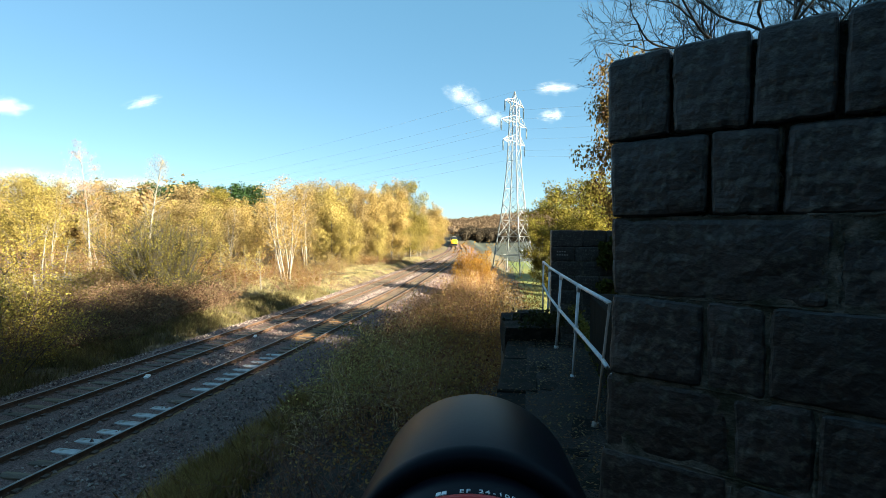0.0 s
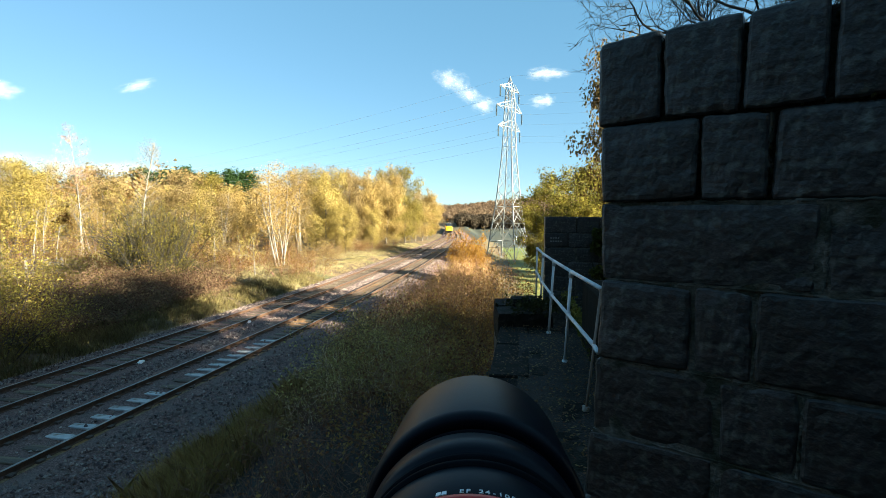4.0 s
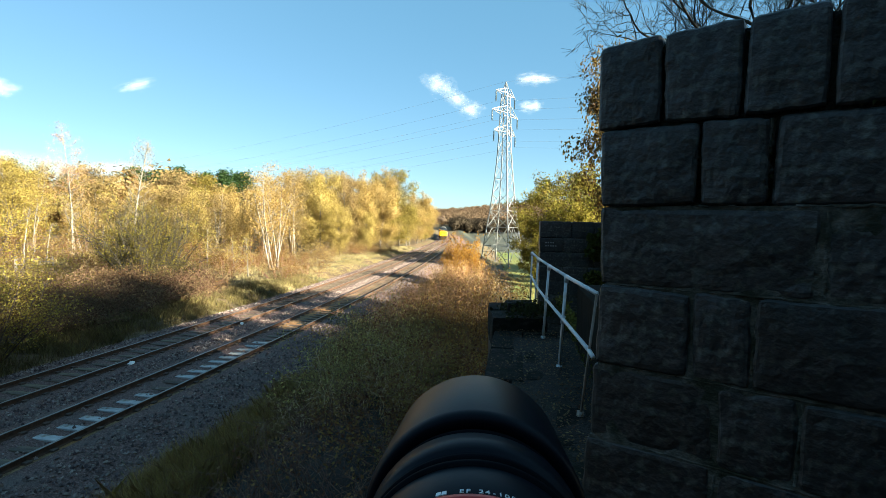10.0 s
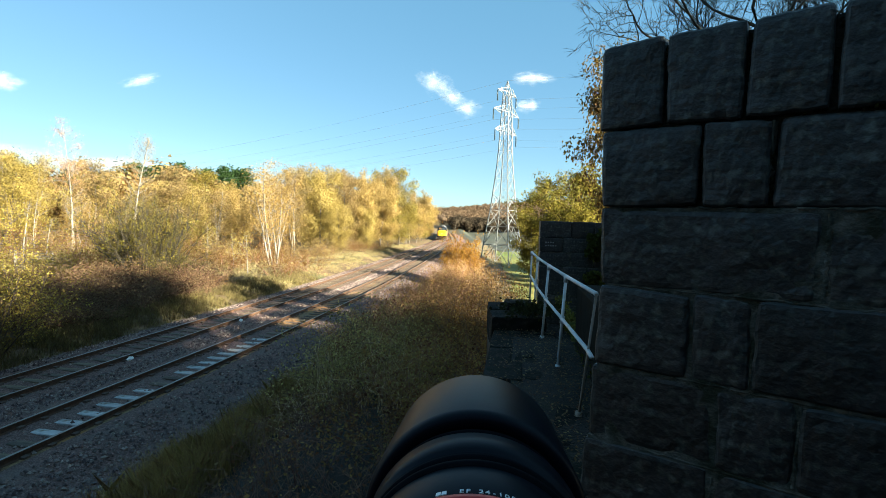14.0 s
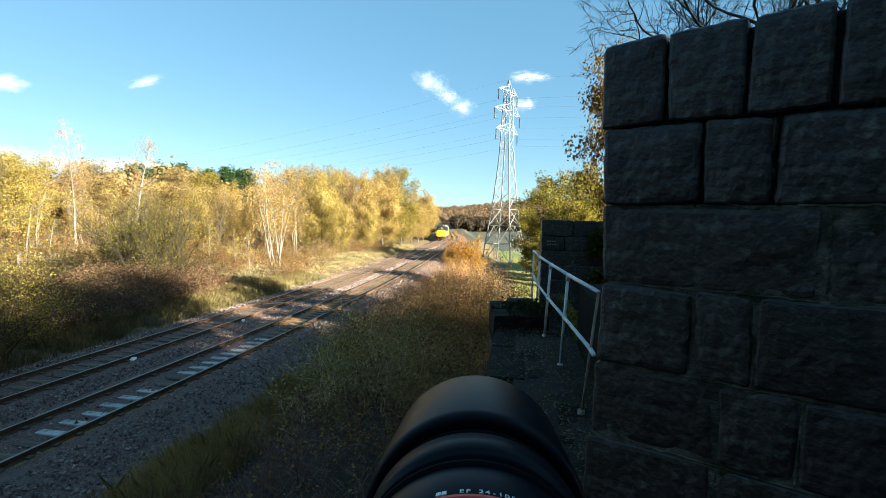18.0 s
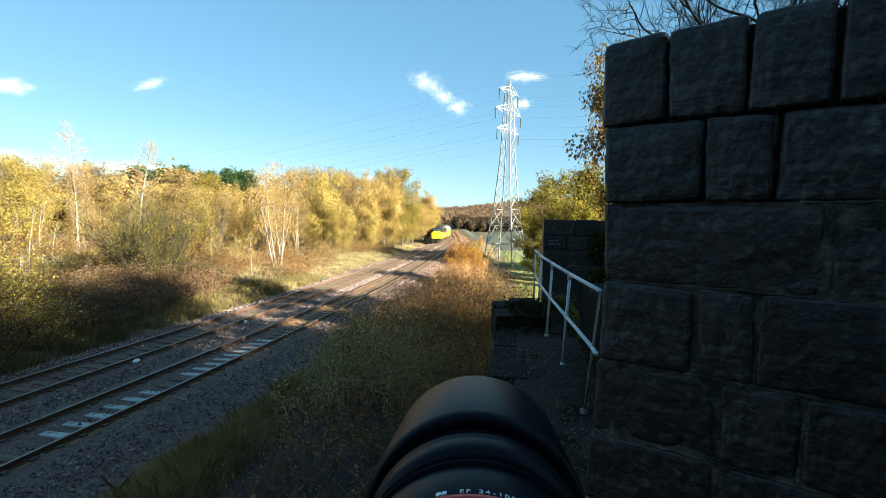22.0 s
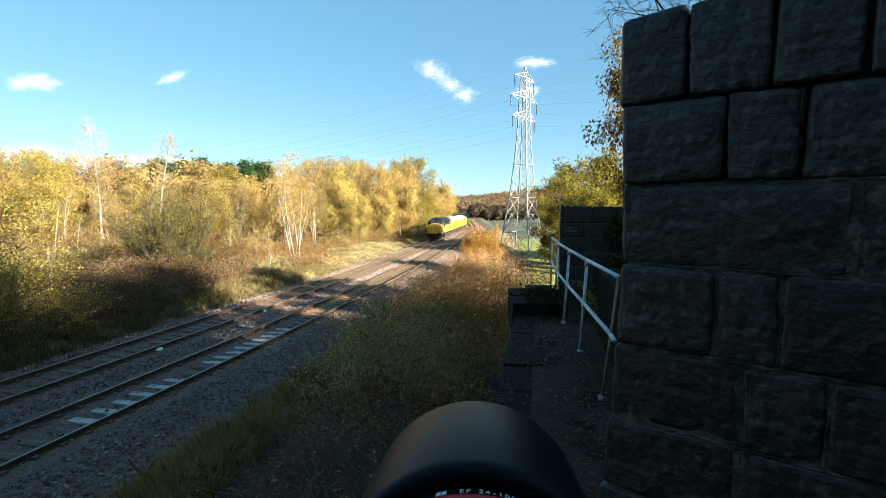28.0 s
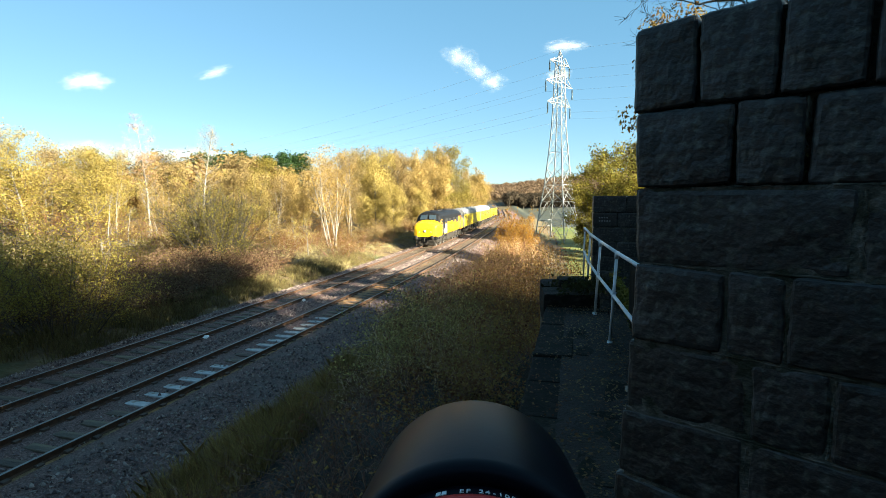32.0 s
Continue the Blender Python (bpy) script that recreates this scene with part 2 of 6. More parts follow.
M_STRAW = material("dry_grass", [(0.1778, 0.1436, 0.06156), (0.3146, 0.2599, 0.13)], 0.6, detail=3, rough=0.7, bump=0, vary=0.3, island=True, translucent=0.25)


def ground_material():
    """Grass, leaf litter and dry straw; the far field is green and the woods floor brown."""
    m = material("lineside_ground", [(0.035, 0.022, 0.013), (0.10, 0.064, 0.035), (0.21, 0.15, 0.08)], 1.6, bump=0.8, bump_scale=6, bump_dist=0.1,
                 spot=(0.06, 0.065, 0.025), spot_scale=0.25, spot_at=0.56)
    return m


M_GROUND = ground_material()
M_FIELD = material("pasture_grass", [(0.08, 0.092, 0.024), (0.184, 0.188, 0.048)], 0.4, bump=0.5, bump_scale=5, spot=(0.0924, 0.132, 0.03025), spot_scale=0.05, bump_dist=0.1)
# far pasture: the hill's shade is put into this dull colour
M_SHADED_FIELD = material("shaded_far_field", [(0.02975, 0.034, 0.0255), (0.0595, 0.0663, 0.051)], 0.1, bump=0.3, bump_scale=3, spot=(0.06, 0.06, 0.04), spot_scale=0.03, bump_dist=0.1)
M_FARWOOD = leaf("far_wood_crowns", [(0.195, 0.1288, 0.081), (0.285, 0.196, 0.1283)], 0.15)


# ---- helpers of this scene ----
def part(name, bm, mat, parent=None, label="", smooth=False, matrix=None):
    """Links a bmesh as one mesh object under a thing or a part."""
    me = bpy.data.meshes.new(name)
    bm.to_mesh(me)
    bm.free()
    return mesh_part(name, me, mat, parent, label, smooth, matrix)


def mesh_part(name, me, mat, parent=None, label="", smooth=False, matrix=None):
    for m in (mat if isinstance(mat, (list, tuple)) else [mat]):
        if m:
            me.materials.append(m)
    if smooth:
        me.polygons.foreach_set("use_smooth", [True] * len(me.polygons))
    ob = new(name, me)
    if parent:
        ob.parent = parent
    if matrix is not None:
        ob.matrix_basis = matrix
    if label:
        ob["label"] = label
    return ob


def raw_mesh(name, verts, faces):
    me = bpy.data.meshes.new(name)
    me.from_pydata([tuple(v) for v in verts], [], [tuple(f) for f in faces])
    me.update()
    return me


def box(bm, x0, x1, y0, y1, z0, z1, bevel=0.0, m=None):
    r = bmesh.ops.create_cube(bm, size=1)
    vs = r["verts"]
    for v in vs:
        v.co = Vector((x0 + (v.co.x + 0.5) * (x1 - x0), y0 + (v.co.y + 0.5) * (y1 - y0), z0 + (v.co.z + 0.5) * (z1 - z0)))
        if m is not None:
            v.co = m @ v.co
    if bevel:
        es = list({e for v in vs for e in v.link_edges})
        bmesh.ops.bevel(bm, geom=es, offset=bevel, segments=1, affect="EDGES", profile=0.6)
    return bm


def bar(bm, a, b, r, n=6, r2=None, square=False):
    """A straight tube or bar from a to b."""
    a, b = Vector(a), Vector(b)
    d = b - a
    if d.length < 1e-6:
        return bm
    q = d.to_track_quat("Z", "Y").to_matrix()
    r2 = r if r2 is None else r2
    ring = []
    for p, rad in ((a, r), (b, r2)):
        ring.append([bm.verts.new(p + q @ Vector((rad * math.cos(6.2832 * (i + 0.5) / n), rad * math.sin(6.2832 * (i + 0.5) / n), 0))) for i in range(n)])
    for i in range(n):
        bm.faces.new((ring[0][i], ring[0][(i + 1) % n], ring[1][(i + 1) % n], ring[1][i]))
    bm.faces.new(ring[0][::-1])
    bm.faces.new(ring[1])
    return bm


def thing(name, label, category, m=None, group="", kind=""):
    e = new(name)
    if m is not None:
        e.matrix_basis = m
    return tagged(e, label, category, group, kind)


def near_x(y):
    """Centre line of the nearer track: a gentle left-hand bend that straightens far off."""
    if y > 140:
        return near_x(140) + 0.9 * (1 - math.exp(-(y - 140) / 14.0))
    if y < 0:
        return -11.279 + 0.1942 * y
    s = y / 50.0
    return -11.279 + 9.7095 * s - 3.3674 * s * s + 0.7784 * s ** 3 - 0.0588 * s ** 4


def slope_at(y):
    return (near_x(y + 0.5) - near_x(y - 0.5))


TRACK_GAP = 3.50


def smooth01(a, b, v):
    t = min(1.0, max(0.0, (v - a) / (b - a)))
    return t * t * (3 - 2 * t)


def ledge_x(y):
    """Edge of the stone ledge towards the line."""
    return -0.30 + 0.147 * y


def ground_z(x, y):
    u = x - near_x(min(y, 400))
    far = 0.5 + 0.5 * noise.noise(Vector((x * 0.02, y * 0.02, 0)))
    rough = 0.25 * noise.noise(Vector((x * 0.35, y * 0.35, 3))) + 0.12 * noise.noise(Vector((x * 1.1, y * 1.1, 7)))
    hill = 28 * smooth01(235, 520, y) * smooth01(-150, 140, x)
    if u < -1.7:                                  # outer side of the line
        w = smooth01(-5.6, -7.6, u)
        z = -0.42 + w * (0.25 + 0.5 * far + rough) + 1.6 * smooth01(-25, -70, u)
        return z + hill
    w = smooth01(3.3, 5.0, u)
    lx = ledge_x(y)
    top = 2.1 * smooth01(19, 8.5, y) * smooth01(3.6, max(6.0, lx - near_x(y) - 0.4), u)
    z = -0.42 + w * (0.25 + rough * 0.8) + top
    z += (1 - smooth01(8.5, 19, y)) * smooth01(lx - near_x(y) + 1.4, lx - near_x(y) + 2.2, u) * 0.3
    drop = smooth01(14, 24, y) * smooth01(6.5, 11, u)
    z = z - drop * (1.45 + 0.3 * far)
    return z + hill


def line_grid(name, xs, ys, fn):
    V = [(x, y, fn(x, y)) for y in ys for x in xs]
    nx = len(xs)
    F = [(j * nx + i, j * nx + i + 1, (j + 1) * nx + i + 1, (j + 1) * nx + i) for j in range(len(ys) - 1) for i in range(nx - 1)]
    return raw_mesh(name, V, F)


# ---- ground ----
gx = [-4500, -1500, -600, -350, -220, -150] + [-110 + 5 * i for i in range(9)] + [-66 + 2 * i for i in range(16)] + [-34 + 0.75 * i for i in range(72)] + [21 + 3 * i for i in range(14)] + [70, 90, 120, 180, 300, 600, 1500, 4500]
gy = [-4500, -1500, -400, -150, -80, -50, -30, -20, -14, -10] + [-8 + 0.75 * i for i in range(86)] + [58 + 2 * i for i in range(28)] + [116 + 5 * i for i in range(22)] + [232 + 20 * i for i in range(18)] + [650, 900, 1500, 4500]
ground_mesh = line_grid("ground", gx, gy, ground_z)
ground = mesh_part("ground", ground_mesh, [M_GROUND, M_FIELD, M_LITTER, M_SHADED_FIELD], smooth=True)
for p in ground_mesh.polygons:
    c = p.center
    u = c.x - near_x(min(c.y, 400))
    # beyond 125 m the pasture takes the colour with shade in it
    if u > 11.5 and c.y > 22 or u > 60:
        p.material_index = 1 if c.y < 125 else 3
    elif c.y > 150 and u > 5:
        p.material_index = 3
    # bank ground under the bushes, its litter colour holding their shade
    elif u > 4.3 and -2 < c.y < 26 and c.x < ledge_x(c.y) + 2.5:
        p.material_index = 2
tagged(ground, "rough lineside grass and leaf litter running out to pasture", "ground", kind="structure")


def strip(name, ys, us_zs, mat, label, category, jitter=0.0):
    V, F, n = [], [], len(us_zs)
    for y in ys:
        k = slope_at(y)
        c = 1 / math.sqrt(1 + k * k)
        for u, z in us_zs:
            V.append((near_x(y) + u * c, y - u * k * c, z - (0.04 * smooth01(27, 36, y) if -0.25 < z < -0.14 else 0) + jitter * noise.noise(Vector((u * 2.1, y * 2.1, 1)))))
    for j in range(len(ys) - 1):
        for i in range(n - 1):
            F.append((j * n + i, j * n + i + 1, (j + 1) * n + i + 1, (j + 1) * n + i))
    ob = mesh_part(name, raw_mesh(name, V, F), mat, smooth=True)
    return tagged(ob, label, category, kind="structure")


def bed(c, k=0.0):
    return [(c - 1.32, -0.146), (c - 0.95, -0.148), (c - 0.70, -0.156), (c - 0.3, -0.182 + k), (c + 0.0, -0.205), (c + 0.55, -0.21), (c + 0.66, -0.165), (c + 0.95, -0.148), (c + 1.32, -0.146)]


ballast = strip("ballast_bed", [-60 + 1.0 * i for i in range(60)] + [0.5 * i for i in range(180)] + [90 + 2 * i for i in range(130)],
                [(-7.0, -0.60), (-6.3, -0.43), (-5.95, -0.36), (-5.3, -0.19)] + bed(-TRACK_GAP) + [(-1.77, -0.20)] + bed(0, 0.03) + [(1.75, -0.19), (2.5, -0.36), (3.6, -0.40), (4.6, -0.50), (5.2, -0.75)],
                M_BALLAST, "grey stone ballast bed under both tracks", "ballast", 0.012)


ballast.data.materials.append(M_STAIN)
for p in ballast.data.polygons:
    u = (p.center.x - near_x(p.center.y)) / math.sqrt(1 + slope_at(p.center.y) ** 2)
    if -0.7 < u < 1.0 and (p.center.y > 24 or u > 0.62) or -0.35 < u + TRACK_GAP < 0.35 and p.center.y > 70:
        p.material_index = 1


def on_track(y, u):
    k = slope_at(y)
    c = 1 / math.sqrt(1 + k * k)
    return near_x(y) + u * c, y - u * k * c, -math.degrees(math.atan(k))


def rail_mesh(u0, ys):
    prof = [(-0.07, -0.159), (0.07, -0.159), (0.07, -0.148), (0.012, -0.128), (0.012, -0.045), (0.035, -0.036), (0.035, -0.006), (0.026, 0.0), (-0.026, 0.0), (-0.035, -0.006), (-0.035, -0.036), (-0.012, -0.045), (-0.012, -0.128), (-0.07, -0.148)]
    V, F, MI, n = [], [], [], len(prof)
    for y in ys:
        for du, z in prof:
            x, yy, _ = on_track(y, u0 + du)
            V.append((x, yy, z))
    for j in range(len(ys) - 1):
        for i in range(n):
            F.append((j * n + i, j * n + (i + 1) % n, (j + 1) * n + (i + 1) % n, (j + 1) * n + i))
            MI.append(1 if i in (6, 7, 8) else 0)
    me = raw_mesh("rail", V, F)
    me.polygons.foreach_set("material_index", MI)
    return me


def sleeper_mesh(name, top):
    bm = bmesh.new()
    box(bm, -1.28, 1.28, -0.125, 0.125, -0.33, -0.162, 0.012)
    for sx in (-0.7525, 0.7525):
        box(bm, sx - 0.17, sx - 0.05, -0.07, 0.07, -0.165, -0.105)
        box(bm, sx + 0.05, sx + 0.17, -0.07, 0.07, -0.165, -0.105)
    for f in bm.faces:
        f.material_index = int(max(v.co.z for v in f.verts) > -0.13)
    me = bpy.data.meshes.new(name)
    bm.to_mesh(me)
    bm.free()
    me.materials.append(top)
    me.materials.append(M_CHAIR)
    return me


ME_CONC, ME_WOOD = sleeper_mesh("sleeper", M_CONCRETE), sleeper_mesh("sleeper", M_TIMBER)
rail_ys = [-40 + 2 * i for i in range(20)] + [1.0 * i for i in range(0, 120)] + [120 + 3 * i for i in range(70)]
near_track = thing("railway_track", "double-rail track with rusty rails, part concrete and part timber sleepers", "railway track", group="railway tracks")
far_track = thing("railway_track", "double-rail track with rusty rails on dark timber sleepers", "railway track", group="railway tracks")
for tr, u0 in ((near_track, 0.0), (far_track, -TRACK_GAP)):
    for s in (-0.7525, 0.7525):
        mesh_part("rail", rail_mesh(u0 + s, rail_ys), [M_RUST, M_HEAD], tr, "steel rail with rusty web and worn bright head")

# ---- stone wall, ledge and handrail ----
def stone_mesh(w, h, d, seed, pillow=0.006, nx=16, nz=11):
    """A dressed block with a swollen, worn front face and rounded arrises; front at y = 0, back at y = d, resting on z = 0."""
    rnd = random.Random(seed)
    V, F = [], []
    skew = [rnd.uniform(-0.012, 0.012) for _ in range(4)]
    fa = [0, 0.018, 0.05] + [0.05 + 0.90 * q / (nx - 4) for q in range(1, nx - 4)] + [0.95, 0.982, 1]
    fb = [0, 0.025, 0.08] + [0.08 + 0.84 * q / (nz - 4) for q in range(1, nz - 4)] + [0.92, 0.975, 1]
    for j in range(nz + 1):
        for i in range(nx + 1):
            a, b = fa[i], fb[j]
            e, g = min(a, 1 - a) * w, min(b, 1 - b) * h
            edge = max(0.0, 1 - min(e, g) / 0.016)
            p = Vector((a * w + seed * 1.7, b * h, seed * 3.1))
            y = 0.008 * edge ** 2 + 0.007 * noise.noise(p * 7) + 0.004 * noise.noise(p * 22) - pillow * math.sin(math.pi * a) ** 0.5 * math.sin(math.pi * b) ** 0.5
            x = a * w + (1 - a) * skew[0] * (b - 0.5) + a * skew[1] * (b - 0.5) + 0.006 * noise.noise(Vector((b * 5, seed, 2 + a)))
            z = b * h + (1 - b) * skew[2] * (a - 0.5) + b * skew[3] * (a - 0.5) + 0.006 * noise.noise(Vector((a * 6, seed, 9 + b)))
            corner = max(0.0, 1 - math.hypot(e, g) / 0.03)
            x += (0.005 if a < 0.5 else -0.005) * corner
            z += (0.005 if b < 0.5 else -0.005) * corner
            V.append((x, y, z))
    for j in range(nz):
        for i in range(nx):
            k = j * (nx + 1) + i
            F.append((k, k + 1, k + nx + 2, k + nx + 1))
    rim = [i for i in range(nx + 1)] + [j * (nx + 1) + nx for j in range(1, nz + 1)] + [nz * (nx + 1) + i for i in range(nx - 1, -1, -1)] + [j * (nx + 1) for j in range(nz - 1, 0, -1)]
    base = len(V)
    for k in rim:
        V.append((V[k][0], d, V[k][2]))
    n = len(rim)
    for q in range(n):
        F.append((rim[(q + 1) % n], rim[q], base + q, base + (q + 1) % n))
    F.append(tuple(base + q for q in range(n - 1, -1, -1)))
    return raw_mesh("stone", V, F)


def block_wall(name, courses, m, label, depth, back, seed, recess, category="wall"):
    """A wall of courses: (bottom, top, joint positions)."""
    w = thing(name, label, category, m, kind="structure")
    for low in (False, True):        # deep bare joints in the two top courses, flush pointing below
        bm = bmesh.new()
        for z0, z1, js in courses:
            if (z0 < courses[1][0] - 0.01) == low:
                box(bm, js[0] + 0.03, js[-1] - 0.03, recess if low else 0.034, back, z0, z1 + 0.003 if z1 < courses[0][1] else z1 - 0.03)
        part("mortar", bm, M_SMEAR if low else M_MORTAR, w, "dull flush pointing" if low else "dark mossy recessed mortar")
    k = seed
    for z0, z1, js in courses:
        for a, b in zip(js, js[1:]):
            k += 1
            g = 0.004 + 0.006 * random.Random(k).random()
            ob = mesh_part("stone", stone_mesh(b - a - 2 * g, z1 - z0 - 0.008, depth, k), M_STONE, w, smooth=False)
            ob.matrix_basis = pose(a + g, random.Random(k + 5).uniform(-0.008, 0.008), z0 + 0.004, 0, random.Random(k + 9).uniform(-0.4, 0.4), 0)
    return w


WALL = pose(0.64, 2.0, 0, 0, 0, -38.1)
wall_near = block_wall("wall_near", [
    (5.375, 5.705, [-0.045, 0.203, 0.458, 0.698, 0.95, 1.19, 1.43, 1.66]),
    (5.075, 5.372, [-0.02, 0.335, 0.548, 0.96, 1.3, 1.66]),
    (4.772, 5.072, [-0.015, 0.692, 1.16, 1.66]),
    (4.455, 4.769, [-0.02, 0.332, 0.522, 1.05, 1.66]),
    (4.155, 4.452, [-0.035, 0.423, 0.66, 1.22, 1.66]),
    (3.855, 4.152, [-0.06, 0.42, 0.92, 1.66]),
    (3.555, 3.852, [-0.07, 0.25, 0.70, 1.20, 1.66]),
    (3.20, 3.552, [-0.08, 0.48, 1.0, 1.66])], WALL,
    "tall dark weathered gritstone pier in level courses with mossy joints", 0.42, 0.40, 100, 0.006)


def smear(x0, z0, x1, z1, wide, seed):
    """Ragged remnant of pale pointing along a joint of the pier, wavering in width."""
    V, F, n = [], [], 26
    d = Vector((x1 - x0, 0, z1 - z0))
    side = Vector((-d.z, 0, d.x)).normalized()
    for i in range(n + 1):
        p = Vector((x0, 0, z0)) + d * (i / n)
        for q in range(4):
            f = (q / 3 - 0.5) * wide * (0.75 + 0.9 * noise.noise(Vector((i * 0.35, q * 2.0, seed))))
            v = p + side * (f + 0.006 * noise.noise(Vector((i * 0.5, 7, seed))))
            V.append((v.x, (0.004 if q in (1, 2) else 0.024) + 0.008 * noise.noise(Vector((i * 0.8, q, seed + 3))), v.z))
    for i in range(n):
        for q in range(3):
            F.append((i * 4 + q, i * 4 + q + 1, i * 4 + q + 5, i * 4 + q + 4))
    mesh_part("pointing", raw_mesh("pointing", V, F), M_SMEAR, wall_near, "ragged pale remnant of old pointing", True)


for i, (x0, z0, x1, z1, wide) in enumerate(((0.545, 5.36, 0.53, 5.09, 0.03), (0.62, 5.073, 1.10, 5.07, 0.026), (0.30, 5.073, 0.46, 5.073, 0.016), (0.708, 5.06, 0.705, 4.78, 0.045), (0.05, 4.772, 0.46, 4.771, 0.014),
                                            (0.46, 4.772, 1.15, 4.765, 0.030), (0.535, 4.75, 0.520, 4.46, 0.034), (0.05, 4.455, 0.72, 4.450, 0.020), (0.67, 4.44, 0.655, 4.17, 0.030), (0.20, 4.155, 0.72, 4.155, 0.030), (0.425, 4.13, 0.41, 3.90, 0.02))):
    smear(x0, z0, x1, z1, wide, i * 5.3)

MOSS_LINES = [(0.21, 5.68, 0.21, 5.40), (0.475, 5.70, 0.47, 5.39), (0.715, 5.66, 0.72, 5.40), (0.62, 5.385, 1.1, 5.38), (0.335, 5.36, 0.34, 5.10), (0.54, 5.34, 0.54, 5.12), (0.03, 4.465, 0.3, 4.46)]
LEDGE_TURN = -math.degrees(math.atan(0.147))
LEDGE = pose(-0.30, 0, 0, 0, 0, LEDGE_TURN)       # local y runs along the ledge edge
ledge = thing("stone_ledge", "flat stone ledge strewn with fallen leaves beside the pier", "ledge", LEDGE, kind="structure")
bm = bmesh.new()
box(bm, 0.03, 3.2, -3.0, 7.95, -0.6, 3.30)
part("core", bm, M_MORTAR, ledge)
k = 0
for c, (x0, x1) in enumerate(((0.0, 0.42), (0.43, 0.92), (0.93, 1.42))):
    y = -3.0 + 0.3 * c
    while y < 7.9:
        k += 1
        l = random.Random(k).uniform(0.55, 1.0)
        y1 = min(7.95, y + l)
        if y1 - y > 0.1:
            bm = bmesh.new()
            box(bm, x0, x1, y, y1 - 0.015, 3.12, 3.37 + random.Random(k + 3).uniform(-0.018, 0.012), 0.015)
            for v in bm.verts:
                v.co += Vector((0.012 * noise.noise(v.co * 2), 0.012 * noise.noise(v.co * 3), 0.01 * noise.noise(v.co * 4)))
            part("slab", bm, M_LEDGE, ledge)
        y = y1
zc = 3.11
while zc > -0.2:      # courses on the face under the ledge, towards the line
    k += 1
    y = -3 + 0.3 * (k % 2)
    while y < 7.3:
        k += 1
        y1 = min(7.55, y + random.Random(k).uniform(0.45, 0.9))
        bm = bmesh.new()
        box(bm, -0.0, 0.3, y + 0.01, y1 - 0.01, zc - 0.32, zc - 0.01, 0.02)
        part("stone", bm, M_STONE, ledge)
        y = y1
    zc -= 0.33

step = thing("stone_step", "raised dark stone block closing the end of the ledge", "stone block", LEDGE @ pose(-0.04, 7.83, 0, 0, 0, 6))


def worn_block(x0, x1, y0, y1, z0, z1, seed):
    """A worn block: its faces wave a little and its arrises are rounded."""
    bm = bmesh.new()
    box(bm, x0, x1, y0, y1, z0, z1)
    bmesh.ops.subdivide_edges(bm, edges=bm.edges[:], cuts=5, use_grid_fill=True)
    c = Vector(((x0 + x1) / 2, (y0 + y1) / 2, (z0 + z1) / 2))
    for v in bm.verts:
        near = sum(1 for a, lo, hi in ((v.co.x, x0, x1), (v.co.y, y0, y1), (v.co.z, z0, z1)) if min(a - lo, hi - a) < 0.004)
        if near > 1:
            v.co += (c - v.co).normalized() * 0.014 * (near - 1)
        v.co += 0.016 * Vector((noise.noise(v.co * 3 + Vector((seed, 0, 0))), noise.noise(v.co * 3 + Vector((0, seed, 0))), 0.8 * noise.noise(v.co * 4 + Vector((0, 0, seed)))))
    return bm


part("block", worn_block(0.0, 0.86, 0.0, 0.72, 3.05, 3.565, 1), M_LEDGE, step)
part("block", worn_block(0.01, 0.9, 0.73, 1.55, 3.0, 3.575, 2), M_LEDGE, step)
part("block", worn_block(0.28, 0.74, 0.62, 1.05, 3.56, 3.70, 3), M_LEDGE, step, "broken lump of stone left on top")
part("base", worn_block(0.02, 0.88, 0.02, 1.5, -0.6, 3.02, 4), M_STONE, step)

parapet = thing("wall_parapet", "low brown-stained parapet wall behind the handrail", "wall", LEDGE, kind="structure")
bm = bmesh.new()
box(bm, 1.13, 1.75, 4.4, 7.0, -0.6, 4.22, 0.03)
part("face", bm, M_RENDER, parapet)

PIL = pose(2.13, 11.0, 0, 0, 0, LEDGE_TURN)
pil_courses = []
zc = 5.10
for q in range(9):
    h = 0.31 if q else 0.36
    off = 0.0 if q % 2 else 0.28
    pil_courses.append((zc - h, zc, [0.0, 0.5 + off * 0.6, 1.02 + off * 0.5, 1.5]))
    zc -= h + 0.003
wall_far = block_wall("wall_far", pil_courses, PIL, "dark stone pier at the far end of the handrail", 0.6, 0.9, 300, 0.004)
bm = bmesh.new()
for r_, (z_, n_) in enumerate(((4.62, 4), (4.55, 5))):
    for q in range(n_):
        box(bm, 0.12 + q * 0.052, 0.12 + q * 0.052 + 0.032, -0.026, -0.018, z_, z_ + 0.026)
part("chalk_marks", bm, M_CHALK, wall_far, "faint pale illegible marks")

